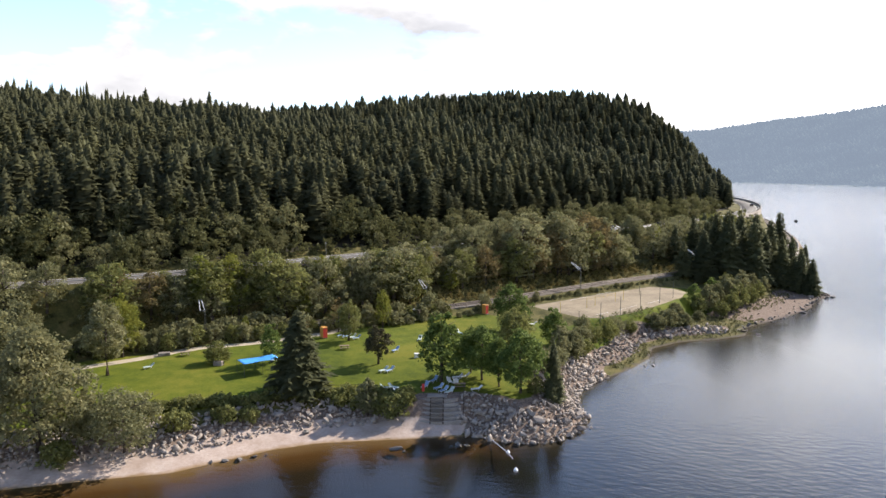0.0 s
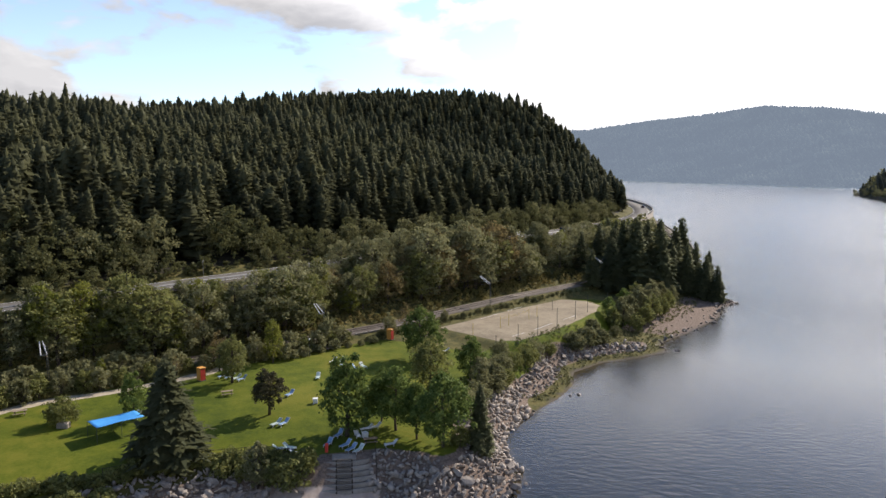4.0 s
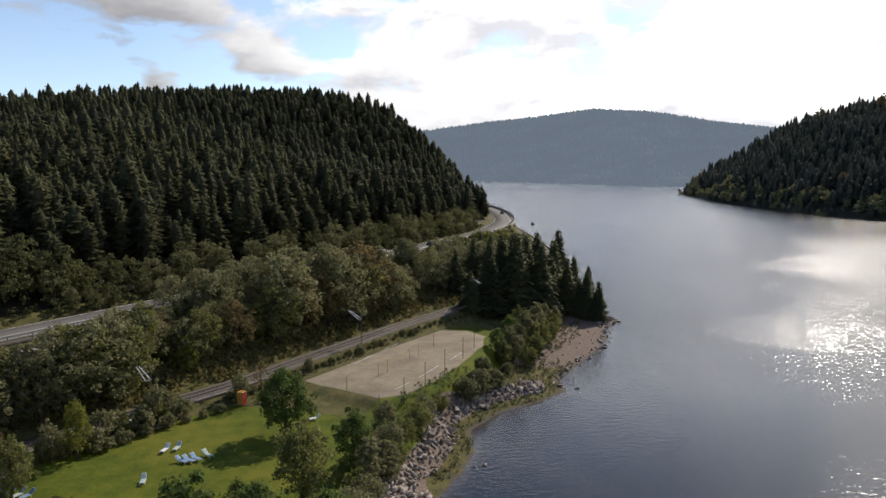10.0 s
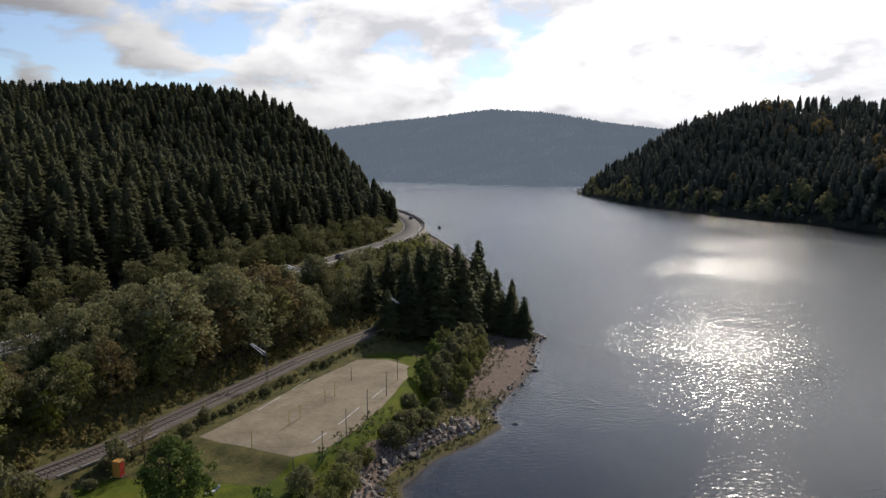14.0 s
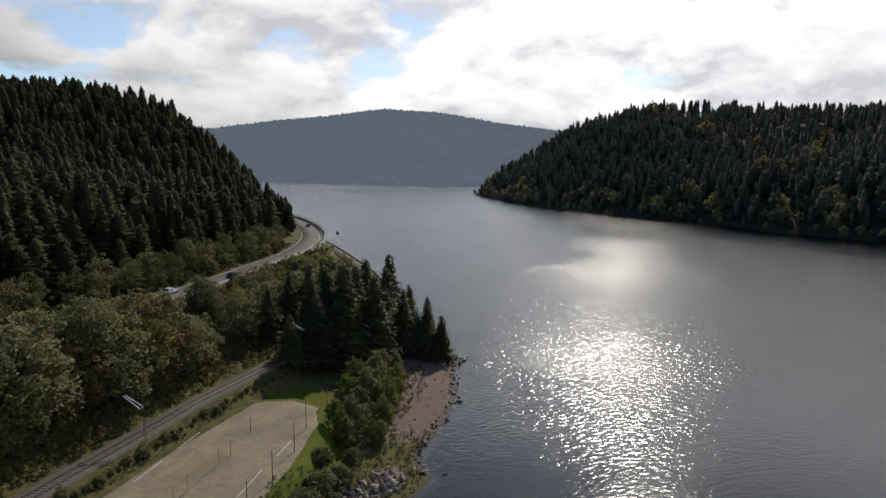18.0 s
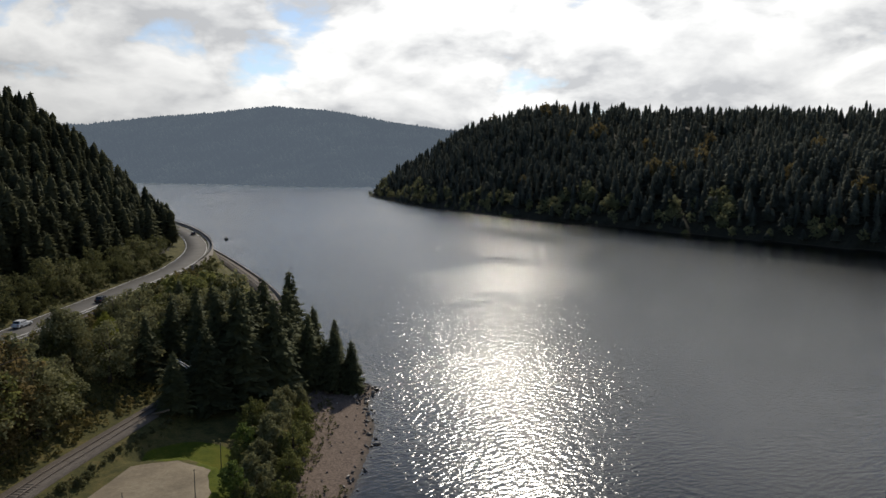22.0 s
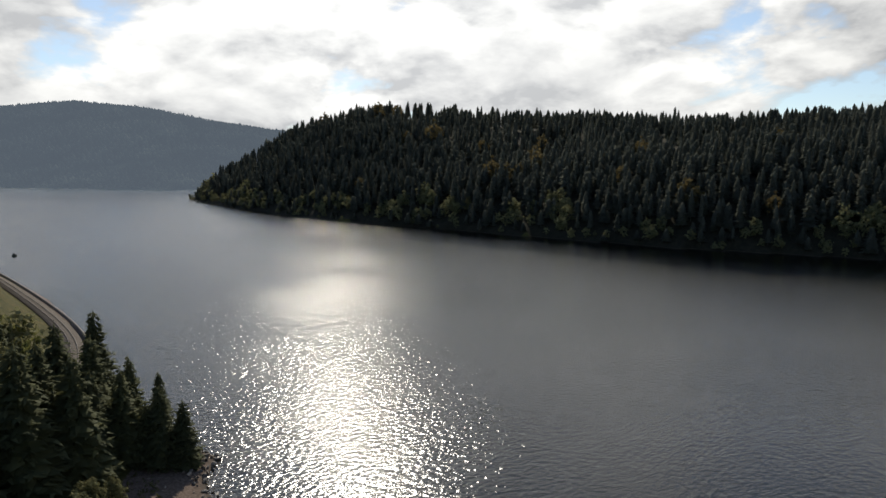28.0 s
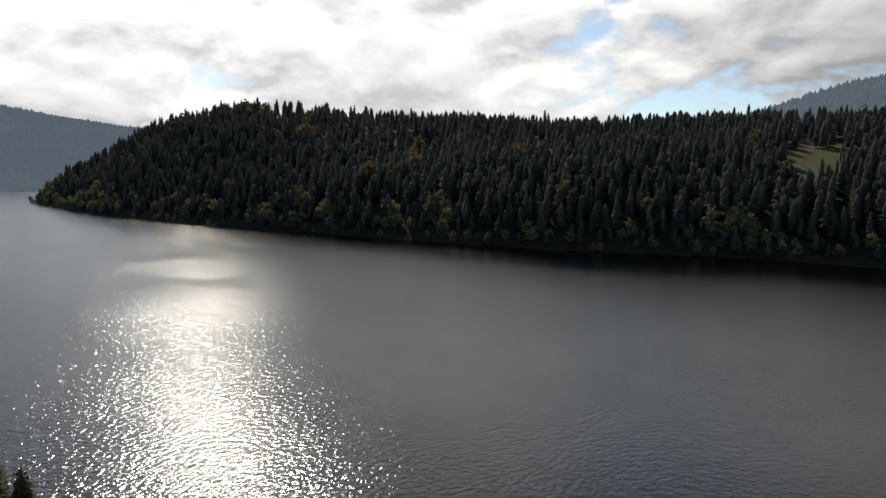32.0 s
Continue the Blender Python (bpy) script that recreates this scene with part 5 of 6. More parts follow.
blue_l = lounger(M["blue_cloth"], "white plastic sun lounger with a pale blue cover")
pale_l = lounger(M["green_cloth"], "white sun lounger with a pale green cover")
white_l = lounger(M["white_plastic"], "plain white plastic sun lounger on the grass")
spots = [(0, 8.8, 82.1, 80), (0, 11.3, 81.9, 60), (0, 12.4, 80.9, 62), (1, 13.5, 80.7, 65), (2, 12, 85.6, 120), (0, 9.4, 85.2, 75), (2, 13.9, 88.6, 40),
         (1, 2.6, 79.9, 200), (1, 3.8, 80.4, 170), (2, 5.0, 79.7, 190), (1, -0.8, 87.3, 60), (0, 0.3, 87.6, 65), (0, -2.8, 98.5, 70),
         (1, -1.2, 108.3, 100), (2, -1.4, 118.2, 75), (1, 0.1, 118.8, 80), (0, 2.0, 114.2, 150), (0, 2.9, 114.4, 148), (0, 3.7, 115, 145), (1, 5.0, 116.2, 140),
         (0, -17.8, 106, 50), (0, -16.4, 105.6, 48), (1, -15, 105.2, 60), (0, -13.8, 104.8, 55), (1, -41, 75.2, 60), (1, -44.4, 60.4, 80), (2, 18.4, 130.2, 20),
         (1, -22.2, 86.2, 100), (2, 17.4, 83.4, 30), (2, 12.8, 87.8, 30)]
for k, x, y, a in spots:
    copy_thing((blue_l, pale_l, white_l)[k], ground_pose(x, y, a))
for proto in (blue_l, pale_l, white_l):
    for o in (*proto.children_recursive, proto):
        bpy.data.objects.remove(o)


# portable toilet: orange plastic cabin with a red door
def cabin(x, y, turn, label):
    ob = thing("changing_cabin", ground_pose(x, y, turn), label, "cabin", "orange cabins by the lawn")
    part("base", bm_mesh("base", box_bm(1.2, 1.2, 0.12, (0, 0, 0.06), 0.02), M["dark_steel"]), ob)
    bm = bmesh.new()
    for x0, y0, sx, sy in ((-0.53, 0, 0.06, 1.1), (0.53, 0, 0.06, 1.1), (0, 0.53, 1.0, 0.06)):
        box_bm(sx, sy, 2.1, (x0, y0, 1.17), 0.015, bm)
    part("wall", bm_mesh("wall", bm, M["orange"]), ob, "orange-yellow plastic wall")
    door = part("door", bm_mesh("door", box_bm(0.86, 0.05, 1.95, (0, -0.53, 1.1), 0.015), M["red"]), ob, "dull red door panel")
    part("door_handle", bm_mesh("door_handle", box_bm(0.04, 0.05, 0.2, (0.33, -0.58, 1.05), 0.01), M["dark_steel"]), door)
    part("roof", bm_mesh("roof", box_bm(1.2, 1.2, 0.14, (0, 0, 2.29), 0.05), M["orange"]), ob)
    return ob


cabin(5.6, 137.2, 62, "orange cabin with a red door at the back of the lawn")
cabin(-21, 104.2, 58, "orange cabin with a red door beside the footpath")


def picnic_table(x, y, turn, label):
    ob = thing("picnic_table", ground_pose(x, y, turn), label, "picnic table")
    for k in range(4):
        part("tabletop_board", bm_mesh("tabletop_board", box_bm(1.9, 0.17, 0.05, (0, -0.285 + 0.19 * k, 0.74), 0.008), M["wood"]), ob)
    for y0 in (-0.72, 0.72):
        part("bench_board", bm_mesh("bench_board", box_bm(1.9, 0.26, 0.05, (0, y0, 0.45), 0.008), M["wood"]), ob)
    for x0 in (-0.65, 0.65):
        bm = tube_bm([(x0, -0.62, 0), (x0, -0.25, 0.72)], [0.05, 0.05], 4)
        tube_bm([(x0, 0.62, 0), (x0, 0.25, 0.72)], [0.05, 0.05], 4, bm)
        tube_bm([(x0, -0.8, 0.41), (x0, 0.8, 0.41)], [0.04, 0.04], 4, bm)
        part("leg_frame", bm_mesh("leg_frame", bm, M["dark_wood"]), ob)
    return ob


picnic_table(14.4, 83.8, 20, "weathered wooden picnic table under the trees")
picnic_table(-39.8, 83.8, 35, "warm brown picnic table near the footpath")
picnic_table(-13.2, 97.6, 30, "dark picnic table in the shade of a tree")


def bench(x, y, turn, label):
    ob = thing("bench", ground_pose(x, y, turn), label, "bench", "benches behind the lawn")
    for k in range(3):
        part("seat_slat", bm_mesh("seat_slat", box_bm(1.9, 0.12, 0.05, (0, -0.15 + 0.15 * k, 0.45), 0.01), M["wood"]), ob)
    for k in range(2):
        part("back_slat", bm_mesh("back_slat", box_bm(1.9, 0.04, 0.13, (0, 0.27 + 0.03 * k, 0.65 + 0.18 * k), 0.01), M["wood"]), ob)
    for x0 in (-0.7, 0.7):
        bm = tube_bm([(x0, -0.15, 0), (x0, -0.15, 0.43)], [0.04, 0.04], 4)
        tube_bm([(x0, 0.18, 0), (x0, 0.22, 0.5), (x0, 0.33, 0.92)], [0.04, 0.04, 0.03], 4, bm)
        part("support", bm_mesh("support", bm, M["dark_steel"]), ob)
    return ob


bench(-8.4, 123.4, 52, "pale weathered bench facing the lawn")
bench(-4.4, 126.6, 50, "pale weathered bench below the shrubs")


def white_bin(x, y, turn):
    ob = thing("litter_box", ground_pose(x, y, turn), "square white litter box standing on the lawn", "litter box", "white litter boxes")
    part("body", bm_mesh("body", box_bm(0.75, 0.75, 0.72, (0, 0, 0.4), 0.04), M["white_plastic"]), ob)
    part("lid", bm_mesh("lid", box_bm(0.82, 0.82, 0.07, (0, 0, 0.8), 0.02), M["white_plastic"]), ob)
    part("base", bm_mesh("base", box_bm(0.6, 0.6, 0.06, (0, 0, 0.03), 0.01), M["dark_steel"]), ob)


white_bin(2.3, 96.2, 20)
white_bin(13.2, 85.4, 35)


def stone_block(x, y, turn, sx, sy, sz, label):
    bm = box_bm(sx, sy, sz, (0, 0, sz * 0.38), 0.15 * min(sx, sz))
    ob = new("boulder", bm_mesh("boulder", bm, M["rock"]))
    ob.matrix_world = ground_pose(x, y, turn)
    tagged(ob, label, "boulder")


stone_block(-46.8, 65.6, 30, 1.8, 1.2, 1.0, "pale block of stone lying on the lawn")
stone_block(-43.8, 82.8, 40, 2.2, 1.1, 0.7, "flat pale stone beside the footpath")
stone_block(-30.3, 80.6, 10, 1.7, 1.1, 0.9, "pale stone at the foot of a bush")


def sunshade():
    ob = thing("tarpaulin_shade", Matrix(), "blue tarpaulin stretched over slim poles as a sunshade", "sunshade")
    base = Vector((-21.7, 80.2))
    u, v = Vector((0.62, 0.78)), Vector((0.82, -0.57))
    nu, nv, L, W = 12, 6, 6.6, 3.3
    bm = bmesh.new()
    grid = []
    for i in range(nu + 1):
        row = []
        for j in range(nv + 1):
            a, b = i / nu - 0.5, j / nv - 0.5
            p = base + u * L * a + v * W * b
            z = 7.35 - 0.22 * math.cos(math.pi * a) * math.cos(math.pi * b) + 0.05 * math.sin(7 * a + 3 * b)
            row.append(bm.verts.new((p.x, p.y, z)))
        grid.append(row)
    for i in range(nu):
        for j in range(nv):
            bm.faces.new((grid[i][j], grid[i + 1][j], grid[i + 1][j + 1], grid[i][j + 1]))
    sheet = part("sheet", bm_mesh("sheet", bm, M["blue_tarp"], True), ob, "bright blue plastic sheet")
    mod = sheet.modifiers.new("thick", "SOLIDIFY")
    mod.thickness = 0.01
    for a in (-0.5, 0.0, 0.5):
        for b in (-0.5, 0.5):
            p = base + u * L * a + v * W * b
            part("pole", bm_mesh("pole", tube_bm([(p.x, p.y, gz(p.x, p.y) - 0.1), (p.x, p.y, 7.37)], [0.035, 0.03], 6), M["dark_steel"]), ob)


sunshade()


def terrace_steps():
    """Curved stone terraces with a stair of boards down to the beach."""
    ob = thing("beach_steps", pose(0, 0, 0), "grey stone terraces with a central stair down to the beach", "steps", kind="structure")
    top, down = Vector((12.25, 77.9)), Vector((0.27, -0.963))
    side = Vector((0.963, 0.27))
    for k in range(6):
        z = 4.1 - 0.52 * k
        pts = []
        for s in np.linspace(-1, 1, 11):
            p = top + down * (0.25 + 0.55 * k - 0.7 * s * s) + side * (3.3 + 0.25 * k) * s
            pts.append((p.x, p.y))
        part("terrace_kerb", ribbon(np.array(pts), 0.16, -0.16, z, M["concrete"], "terrace_kerb", 0.62), ob, "weathered stone kerb")
        part("terrace_fill", ribbon(np.array(pts), 0.16, 0.75, z - 0.06, M["ballast"], "terrace_fill", 0.5), ob, "brown gravel tread")
    for k in range(15):
        c = top + down * (0.1 + 0.215 * k)
        bm = box_bm(1.9, 0.2, 0.08, (0, 0, 0), 0.012)
        part("stair_tread", bm_mesh("stair_tread", bm, M["sleeper"]), ob, "worn wooden tread", pose(c.x, c.y, 4.36 - 0.205 * k, 0, 0, math.degrees(math.atan2(side.y, side.x))))
    for s in (-1.02, 1.02):
        a, b = top + side * s, top + down * 3.3 + side * s
        part("stringer", bm_mesh("stringer", tube_bm([(a.x, a.y, 4.25), (b.x, b.y, 1.15)], [0.1, 0.1], 4), M["dark_wood"]), ob)
    c = top - down * 1.0
    part("landing", bm_mesh("landing", box_bm(3.2, 1.8, 0.3, (0, 0, 0), 0.05), M["concrete"]), ob, "pale paved landing", pose(c.x, c.y, 4.2, 0, 0, math.degrees(math.atan2(side.y, side.x))))
    return ob


terrace_steps()


def rescue_post():
    ob = thing("rescue_post", ground_pose(9.6, 78.9), "red lifebuoy box on a post at the top of the steps", "rescue post")
    part("post", bm_mesh("post", tube_bm([(0, 0, -0.2), (0, 0, 1.9)], [0.05, 0.045], 6), M["dark_steel"]), ob)
    part("box", bm_mesh("box", box_bm(0.42, 0.3, 1.25, (0, -0.12, 1.15), 0.06), M["red"]), ob, "bright red box")


rescue_post()


def lawn_fence(pts, label):
    ob = thing("lawn_fence", Matrix(), label, "fence", kind="structure")
    P, A = along(pts, 2.2)
    for x, y in P:
        part("post", bm_mesh("post", tube_bm([(x, y, gz(x, y) - 0.3), (x, y, gz(x, y) + 1.1)], [0.055, 0.05], 5), M["dark_wood"]), ob)
    z = land(P)["z"]
    for h in (0.55, 1.0):
        part("rail", bm_mesh("rail", tube_bm([(x, y, q + h) for (x, y), q in zip(P, z)], [0.04] * len(P), 4), M["dark_wood"]), ob)


lawn_fence(np.array([(-16.5, 68.9), (-8.4, 75.2), (1, 78.9), (6.2, 79.6), (8.8, 79.6)]), "dark timber rail fence along the front of the lawn")
lawn_fence(np.array([(16, 80.2), (16.8, 77.6)]), "short timber rail beside the beach steps")
lawn_fence(np.array([(-57, 77), (-48, 86.6), (-38, 97.2), (-28, 106.5)]), "weathered rail fence between footpath and railway")

# railway masts, wire, trackside kerb and fence
def mast(x, y, turn, label):
    z = gz(x, y)
    ob = thing("catenary_mast", pose(x, y, z, 0, 0, turn), label, "mast", "railway masts")
    bm = bmesh.new()
    for a in (-0.16, 0.16):
        for b in (-0.12, 0.12):
            tube_bm([(a, b, -0.3), (a * 0.6, b * 0.6, 7.2)], [0.035, 0.03], 4, bm)
    for k in range(9):
        h = 0.3 + 0.75 * k
        tube_bm([(-0.15, -0.12, h), (0.15, 0.12, h + 0.6)], [0.018] * 2, 3, bm)
        tube_bm([(0.15, -0.12, h), (-0.15, 0.12, h + 0.6)], [0.018] * 2, 3, bm)
    part("lattice", bm_mesh("lattice", bm, M["dark_steel"]), ob)
    for k, lean in ((-0.9, 1.1), (0.0, 0.0)):
        part("arm", bm_mesh("arm", tube_bm([(k, 0, 5.9), (k + 0.4 * lean, 3.2, 7.5)], [0.1, 0.085], 6), M["zinc"]), ob, "bright galvanised arm")
    part("bracket", bm_mesh("bracket", tube_bm([(-0.95, 0, 5.9), (0.1, 0, 5.9)], [0.06, 0.06], 5), M["steel"]), ob)
    part("stay", bm_mesh("stay", tube_bm([(0, 0, 7.1), (0, 3.2, 7.5)], [0.025, 0.025], 5), M["steel"]), ob)
    part("steady_arm", bm_mesh("steady_arm", tube_bm([(0, 0.3, 5.5), (0, 3.0, 5.3)], [0.02, 0.02], 5), M["steel"]), ob)
    part("insulator", bm_mesh("insulator", tube_bm([(0, 0.1, 5.45), (0, 0.25, 5.53), (0, 0.4, 5.6)], [0.08, 0.1, 0.08], 8), M["wood"]), ob, "brown insulator")
    return ob


P, A = along(offset(RAIL_S, -2.9), 1.0)
for x0, y0 in ((-42, 93), (-6.8, 130.3), (24.6, 171.5), (55, 213)):
    n = int(np.argmin(np.hypot(P[:, 0] - x0, P[:, 1] - y0)))
    (x, y), a = P[n], A[n]
    mast(x, y, math.degrees(a), "grey lattice mast with a bright arm over the track")
for h, r in ((5.3, 0.018), (6.6, 0.018)):
    tagged(new("overhead_wire", bm_mesh("overhead_wire", tube_bm([(x, y, rail_z + h) for x, y in RAIL_S[18:110:2]], [r] * len(RAIL_S[18:110:2]), 3), M["dark_steel"])), "thin dark contact wire above the railway", "wire", "overhead wires")
kerb = thing("trackside_kerb", Matrix(), "broken pale concrete kerb on the lake side of the track", "kerb", kind="structure")
P, A = along(offset(RAIL_S, -2.75), 3.4, 110, 290)
for n, ((x, y), a) in enumerate(zip(P, A)):
    if (n * 7) % 11 < 7:
        part("kerb_slab", bm_mesh("kerb_slab", box_bm(3.0, 0.32, 0.35, (0, 0, 0), 0.03), M["concrete"]), kerb, m=pose(x, y, rail_z - 0.05, 0, 0, math.degrees(a)))
P, A = along(offset(RAIL_S, -3.7), 5.0, 190, 275)
for x, y in P:
    pole("trackside_post", x, y, 1.9, 0.045, M["dark_wood"], "dark post of the trackside fence", "post", "trackside posts")


def lamp_post(x, y):
    ob = thing("path_lamp", ground_pose(x, y), "slim pole with a small white lamp head by the track", "lamp post")
    part("pole", bm_mesh("pole", tube_bm([(0, 0, -0.2), (0, 0, 3.4)], [0.05, 0.04], 6), M["dark_steel"]), ob)
    part("lamp_head", bm_mesh("lamp_head", tube_bm([(0, 0, 3.35), (0, 0, 3.5), (0, 0, 3.62)], [0.1, 0.17, 0.08], 8), M["white_plastic"]), ob)


lamp_post(-7.2, 121.6)

# road furniture
def guard(offset_m, a, b, label):
    pts = offset(ROAD_S, offset_m)
    P, A = along(pts, 4.0, a, b)
    ob = thing("guard_rail", Matrix(), label, "guard rail", kind="structure")
    part("beam", bm_mesh("beam", tube_bm([(x, y, 18.72) for x, y in P], [0.14] * len(P), 4), M["steel"]), ob)
    post = bm_mesh("post", box_bm(0.1, 0.1, 1.0, (0, 0, 0.3)), M["steel"])
    for x, y in P:
        part("post", post, ob, m=pose(x, y, 17.95))


guard(-4.55, 150, 760, "galvanised steel guard rail on the lake side of the road")
wall_pts = offset(ROAD_S, -5.9)
seg = wall_pts[(wall_pts[:, 1] > 300) & (wall_pts[:, 1] < 560)]
tagged(new("bend_wall", ribbon(seg, 0.3, -0.3, 18.95, M["concrete"], "bend_wall", 7)), "pale concrete retaining wall round the outside of the bend", "wall", kind="structure")
tagged(new("bend_rail", bm_mesh("bend_rail", tube_bm([(x, y, 19.75) for x, y in seg], [0.07] * len(seg), 4), M["dark_steel"])), "dark railing on top of the bend wall", "railing", kind="structure")
for x, y in along(seg, 3.0)[0]:
    pole("railing_post", x, y, 0.85, 0.04, M["dark_steel"], "dark railing post on the bend wall", "post", "bend railing posts", 18.93)
pavement = tagged(new("pavement", ribbon(seg, 1.15, 0.3, 18.06, M["concrete"], "pavement", 0.3)), "narrow pale footway beside the bend wall", "pavement", kind="structure")
verge = ROAD_S[(ROAD_S[:, 1] > 120) & (ROAD_S[:, 1] < 300)]
tagged(new("verge_strip", ribbon(verge, -4.9, -6.0, 17.96, M["ballast"], "verge_strip", 0.4)), "brown gravel strip below the guard rail", "verge", kind="structure")
shore_wall = offset(RAIL_S, -3.6)
shore_wall = shore_wall[(shore_wall[:, 1] > 262) & (shore_wall[:, 1] < 470)]
tagged(new("shore_wall", ribbon(shore_wall, 0.25, -0.25, 7.15, M["concrete"], "shore_wall", 5)), "low pale wall between railway and water", "wall", kind="structure")


def sign_post(x, y, h, label):
    ob = thing("road_sign", pose(x, y, 17.9), label, "road sign")
    part("post", bm_mesh("post", tube_bm([(0, 0, -0.3), (0, 0, h)], [0.045, 0.04], 6), M["steel"]), ob)
    part("plate", bm_mesh("plate", box_bm(0.05, 0.6, 0.6, (0, 0, h - 0.3), 0.02), M["dark_steel"]), ob)


sign_post(-38.5, 141, 3.6, "tall post with a dark sign plate beside the road")
sign_post(24.2, 237.5, 2.2, "short road sign at the edge of the forest")


def car(x, y, turn, paint, label):
    ob = thing("car", pose(x, y, 18.0, 0, 0, turn), label, "car", "cars on the road")
    bm = bmesh.new()
    prof = [(-2.15, 0.35), (-2.15, 0.85), (-1.9, 0.95), (-1.5, 1.42), (0.25, 1.45), (0.95, 0.98), (2.0, 0.82), (2.15, 0.55), (2.1, 0.32)]
    rows = []
    for y0, k in ((-0.86, 0.0), (-0.72, 1.0), (0.72, 1.0), (0.86, 0.0)):
        rows.append([bm.verts.new((px, y0, 0.3 + (pz - 0.3) * (1.0 if k else (0.62 if pz > 0.9 else 1.0)))) for px, pz in prof])
    for a, b in zip(rows, rows[1:]):
        for n in range(len(prof) - 1):
            bm.faces.new((a[n], a[n + 1], b[n + 1], b[n]))
    bm.faces.new(rows[0])
    bm.faces.new(rows[-1][::-1])
    bmesh.ops.recalc_face_normals(bm, faces=bm.faces)
    body = part("body", bm_mesh("body", bm, paint), ob)
    for x0, sx, rot in ((0.62, 0.75, 34), (-1.72, 0.6, -48)):
        part("windscreen", bm_mesh("windscreen", box_bm(sx, 1.3, 0.03, (0, 0, 0), 0.01), M["glass"]), body, m=pose(x0, 0, 1.24, 0, rot, 0))
    for s in (-0.8, 0.8):
        part("side_window", bm_mesh("side_window", box_bm(1.7, 0.04, 0.32, (-0.55, s, 1.15), 0.01), M["glass"]), body)
    tyre = bm_mesh("tyre", tube_bm([(0, -0.1, 0), (0, 0.1, 0)], [0.32, 0.32], 12), M["tyre"])
    rim = bm_mesh("rim", tube_bm([(0, -0.11, 0), (0, 0.11, 0)], [0.19, 0.19], 8), M["steel"])
    for wx0 in (-1.3, 1.35):
        for wy0 in (-0.8, 0.8):
            w = part("wheel", tyre, ob, m=Matrix.Translation((wx0, wy0, 0.32)))
            part("rim", rim, w)
    for s in (-0.6, 0.6):
        part("headlight", bm_mesh("headlight", box_bm(0.08, 0.3, 0.14, (2.1, s, 0.66), 0.02), M["white_plastic"]), ob)
        part("tail_light", bm_mesh("tail_light", box_bm(0.06, 0.28, 0.14, (-2.15, s, 0.78), 0.02), M["red"]), ob)
    return ob


car(29, 239.3, 56, M["car_white"], "white estate car driving along the road")
car(45.2, 259.4, 59, M["car_dark"], "dark car driving along the lake road")
car(92.8, 404, 86, M["car_dark"], "dark car driving round the bend")

# lake marks
def buoy(x, y, r, mat, label):
    bm = bmesh.new()
    bmesh.ops.create_icosphere(bm, subdivisions=2, radius=r)
    for v in bm.verts:
        v.co.z *= 0.8 if v.co.z < 0 else 1.1
    tube_bm([(0, 0, r * 0.9), (0, 0, r * 1.35)], [r * 0.2, r * 0.15], 6, bm)
    ob = new("buoy", bm_mesh("buoy", bm, mat, True))
    ob.matrix_world = pose(x, y, r * 0.25)
    tagged(ob, label, "buoy")


buoy(28, 63.8, 0.32, M["white_plastic"], "small white float on the lake off the steps")
buoy(25.7, 69.5, 0.3, M["white_plastic"], "small white float on a swimming line")
buoy(137.5, 539, 1.3, M["dark_steel"], "dark buoy floating off the road bend")
tagged(new("swim_line", bm_mesh("swim_line", tube_bm([(20.9, 75.2, 0.25), (23.4, 72.3, 0.03), (25.7, 69.5, 0.04), (26.8, 67.6, 0.02)], [0.05] * 4, 5), M["white_plastic"])), "pale floating rope running out from the shore", "rope")
tagged(new("fallen_log", bm_mesh("fallen_log", tube_bm([(-2.4, 0, 0.9), (0, 0.1, 0), (2.2, 0, -0.7)], [0.14, 0.17, 0.12], 7), M["wood"])), "bleached fallen trunk on the railway bank", "log").matrix_world = pose(49.5, 203.2, gz(49.5, 203.2) + 1.3, 0, 0, 120)


# ---- stones and sleepers ----
def stone_mesh(seed, mat):
    r = np.random.default_rng(seed)
    bm = bmesh.new()
    bmesh.ops.create_icosphere(bm, subdivisions=1, radius=0.5)
    cuts = r.normal(size=(9, 3))
    cuts /= np.linalg.norm(cuts, axis=1)[:, None]
    lim = r.uniform(0.15, 0.36, 9)
    for v in bm.verts:
        p = np.array(v.co) * r.uniform(0.9, 1.15)
        for c, l in zip(cuts, lim):
            over = p @ c - l
            if over > 0:
                p = p - c * over
        v.co = p * (1.7, 1.15, 0.95)
    return bm_mesh("stone", bm, mat)


stones = [stone_mesh(100 + k, M["rock"]) for k in range(8)]
wet_stones = [stone_mesh(200 + k, M["wet_rock"]) for k in range(4)]
rng = np.random.default_rng(77)


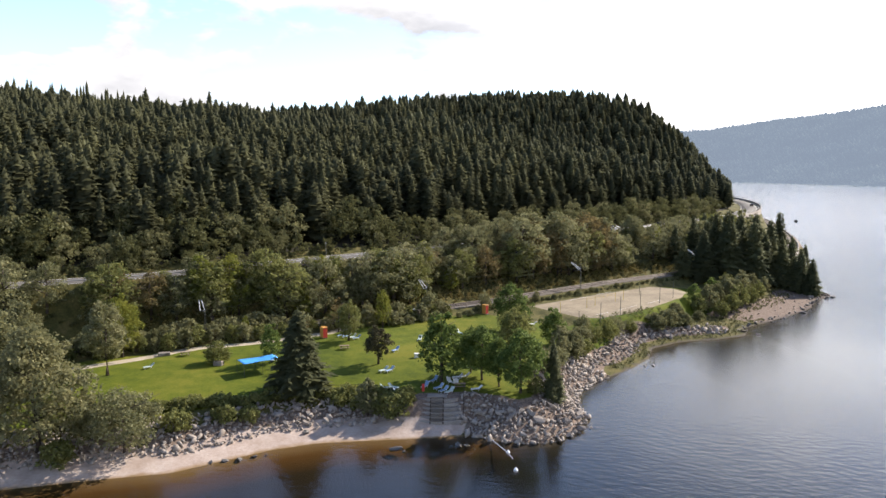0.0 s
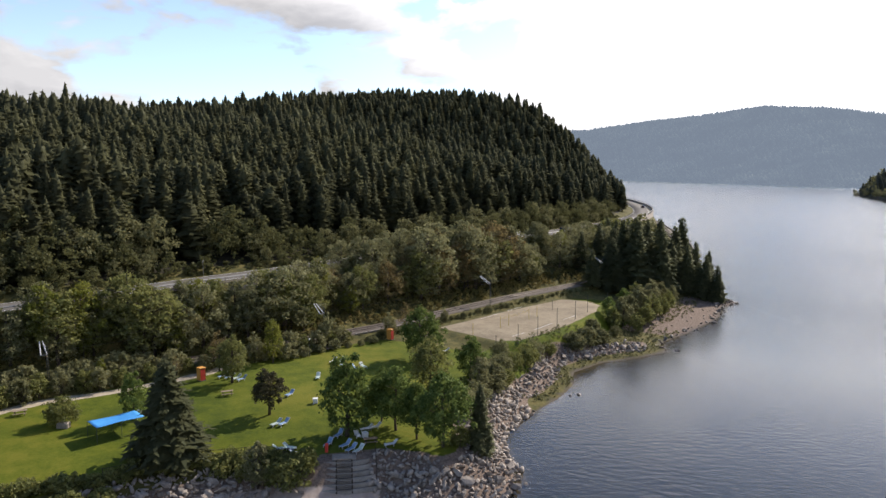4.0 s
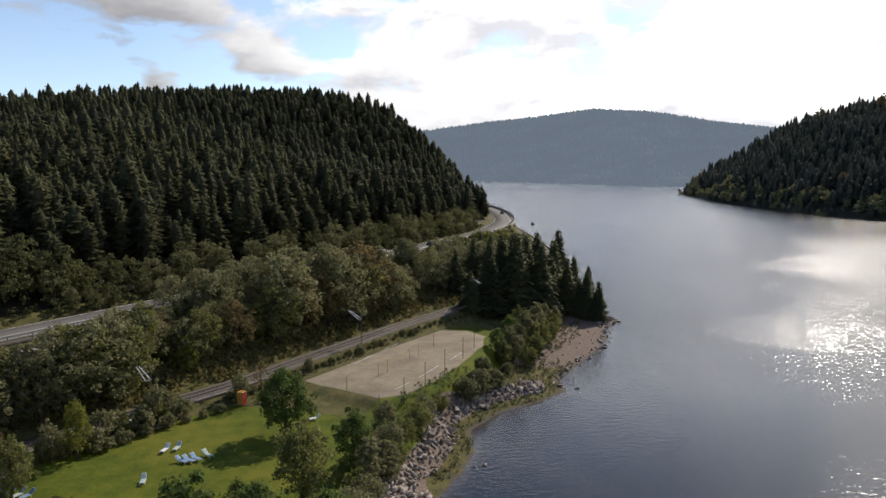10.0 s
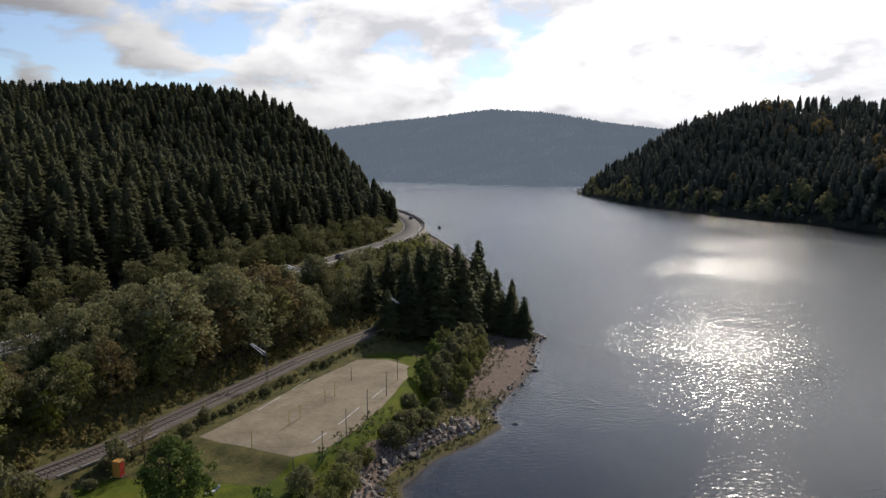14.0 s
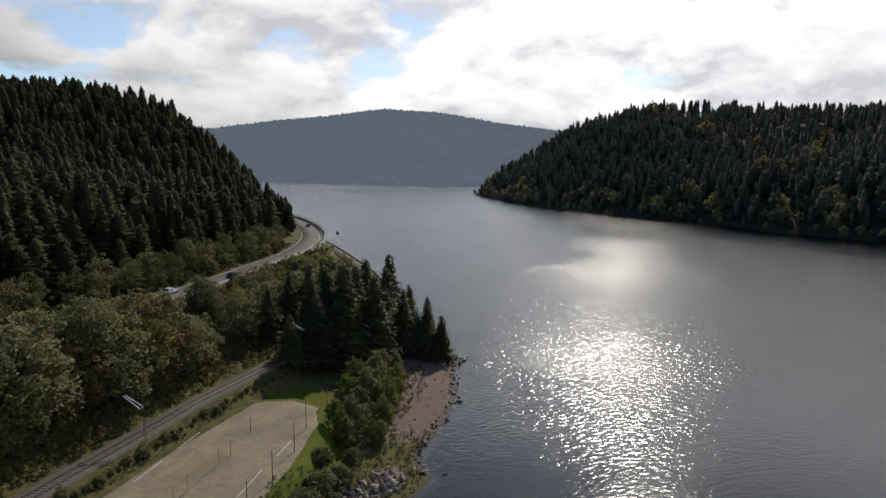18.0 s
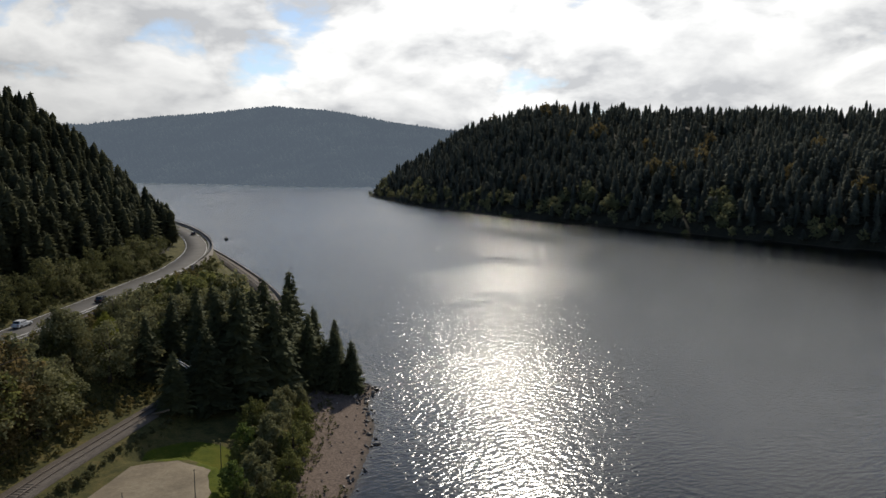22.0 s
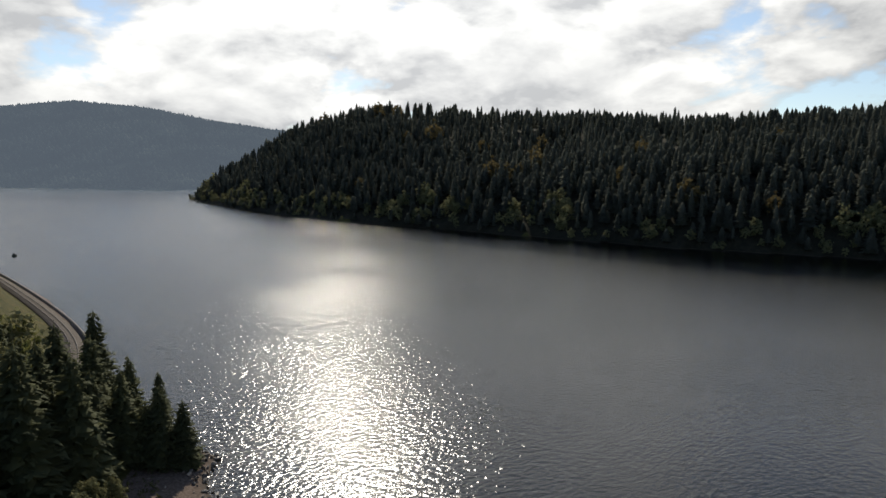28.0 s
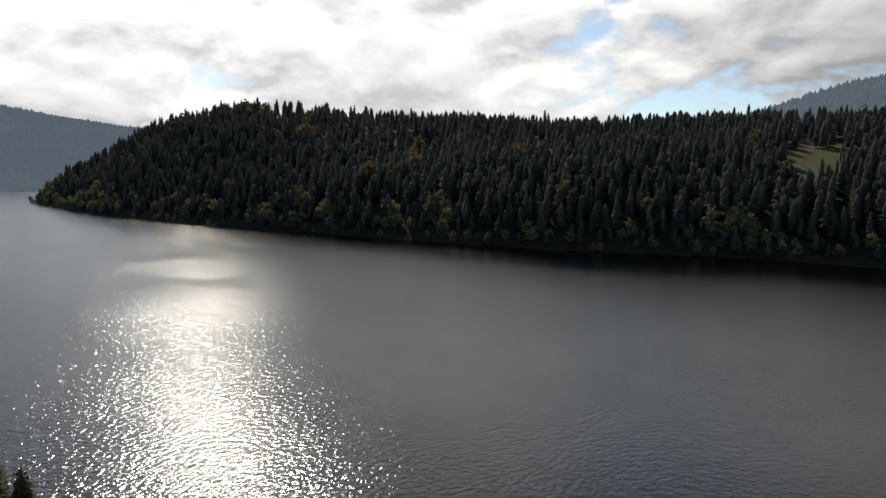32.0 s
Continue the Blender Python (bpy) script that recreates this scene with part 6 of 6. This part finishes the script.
def stone_field(P, sizes, mats, keep_parts, name, label):
    """Boulders: the first ones as parts of their own, the rest joined."""
    ob = thing(name, Matrix(), label, "boulders", kind="structure")
    Z = land(P)["z"]
    VV, FF, base = [], [], 0
    for n, ((x, y), z, s) in enumerate(zip(P, Z, sizes)):
        turn = Euler((rng.uniform(-0.8, 0.8), rng.uniform(-0.8, 0.8), rng.uniform(0, 6.28)))
        m = Matrix.LocRotScale((x, y, z + rng.uniform(0.14, 0.34) * s), turn, (s * rng.uniform(0.8, 1.3), s * rng.uniform(0.7, 1.05), s * rng.uniform(0.8, 1.3)))
        me = mats[n % len(mats)]
        if n < keep_parts:
            part("stone", me, ob, m=m)
        else:
            V = np.array([v.co for v in me.vertices])
            V = V @ np.array(m.to_3x3()).T + np.array(m.translation)
            VV.append(V)
            FF.append(np.array([p.vertices for p in me.polygons]) + base)
            base += len(V)
    if VV:
        tagged(part("stones", mesh_from("stones", np.vstack(VV), np.vstack(FF), mats[0].materials[0]), ob), kind="stuff")
    return ob


def near_first(P, c):
    return P[np.argsort(np.hypot(P[:, 0] - c[0], P[:, 1] - c[1]))]


P = scatter(rng, 16, 37, 71, 112, 0.66)
f = land(P)
P = near_first(P[(f["d1"] > -0.6) & (f["d1"] < 7.0 + rough(P, 3)) & ~((P[:, 0] < 18) & (f["d1"] < 3.0)) & (f["z"] < 4.5)], (30, 80))
stone_field(P, rng.lognormal(-0.42, 0.4, len(P)).clip(0.3, 1.5), stones, 290, "boulder_point", "heap of pale grey granite boulders round the rocky point")
P = scatter(rng, 28, 62, 106, 160, 0.86)
f = land(P)
P = near_first(P[(f["d1"] > 3.2 + rough(P, 4)) & (f["d1"] < 8.0 + 0.7 * rough(P, 3, 3)) & (f["sr"] < 0)], (45, 140))
stone_field(P, rng.lognormal(-0.22, 0.38, len(P)).clip(0.3, 1.6), stones, 240, "boulder_bank", "bank of pale boulders below the sand court")
P = scatter(rng, -60, 21, 26, 80, 0.68)
f = land(P)
slip = 2.2 * step(4, 9, P[:, 0])
ok = (f["d1"] > 4.3 - slip + 0.8 * rough(P, 5)) & (f["d1"] < 10.8 - 2 * slip + rough(P, 3, 3)) & ~((P[:, 0] > 8.2) & (P[:, 0] < 16.4) & (P[:, 1] > 70)) & (P[:, 0] < 18.5)
P = near_first(P[ok], (0, 70))
stone_field(P, rng.lognormal(-0.48, 0.36, len(P)).clip(0.3, 1.2), stones, 290, "boulder_bank", "bank of pale broken boulders above the sandy beach")
P = scatter(rng, 60, 102, 158, 232, 1.15)
f = land(P)
edge = (f["d1"] > -1.0) & (f["d1"] < 2.0) & (rng.uniform(size=len(P)) < 0.5)
head = (f["d1"] > 0) & (f["d1"] < 9) & (P[:, 1] > 211) & (P[:, 0] > 90)
inner = (f["d1"] > 2) & (f["d1"] < 13) & (P[:, 1] > 172) & (rng.uniform(size=len(P)) < 0.12)
Q = P[head | inner]
stone_field(Q, np.where(Q[:, 0] > 89, 1.0, 0.55) * rng.lognormal(-0.45, 0.4, len(Q)).clip(0.25, 1.3), stones, 140, "tip_stones", "scattered pinkish-grey stones on the point")
Q = P[edge]
stone_field(Q, rng.lognormal(-0.5, 0.4, len(Q)).clip(0.25, 1.1), wet_stones, 120, "waterline_stones", "dark wet stones along the waterline")
P = scatter(rng, -40, -16, 134, 152, 1.0)
f = land(P)
P = P[(f["sR"] < 0) & (f["dR"] > 6.5) & (f["dR"] < 10.5)]
stone_field(P, rng.lognormal(-0.1, 0.3, len(P)).clip(0.5, 1.6), stones, 60, "stone_revetment", "rough stone facing of the bank below the road")
for x, y, s, k in ((45, 122.6, 1.9, 0), (43.4, 121.8, 1.2, 1), (69.2, 157.9, 1.5, 2), (65.8, 159.4, 1.9, 3), (97.4, 217.6, 2.2, 1), (9.7, 66.2, 2.2, 0), (11, 66, 1.3, 1), (18, 70.2, 1.7, 2), (19.3, 70.6, 1.2, 3), (17, 69.6, 1.0, 4), (20.6, 69.7, 0.9, 5), (-10.4, 56.4, 1.5, 6), (-9, 57.8, 1.2, 7), (-11.8, 55.2, 1.3, 2), (-13.4, 53.9, 1.0, 3), (-7.6, 59, 0.9, 5), (36.2, 83.2, 1.3, 4), (-5.4, 66.4, 1.9, 5)):
    dark = (x, y) == (97.4, 217.6) or (x < 22 and y < 71)
    s *= 0.72
    ob = new("boulder", (wet_stones[k % 4] if dark else stones[k]))
    ob.matrix_world = Matrix.LocRotScale((x, y, max(gz(x, y), -0.25) + 0.18 * s), Euler((0.2, 0.1, x)), (s, s * 0.9, s * 0.8))
    tagged(ob, "dark wet boulder standing in shallow water" if dark else "single pale boulder at the edge of the lake", "boulder", "boulders at the water")
sleeper = bm_mesh("sleeper", box_bm(0.26, 2.5, 0.2, (0, 0, 0), 0.02), M["sleeper"])
P, A = along(RAIL_S, 0.72, 128, 330)
for (x, y), a in list(zip(P, A))[:290]:
    part("sleeper", sleeper, railway, m=pose(x, y, rail_z - 0.03, 0, 0, math.degrees(a)))
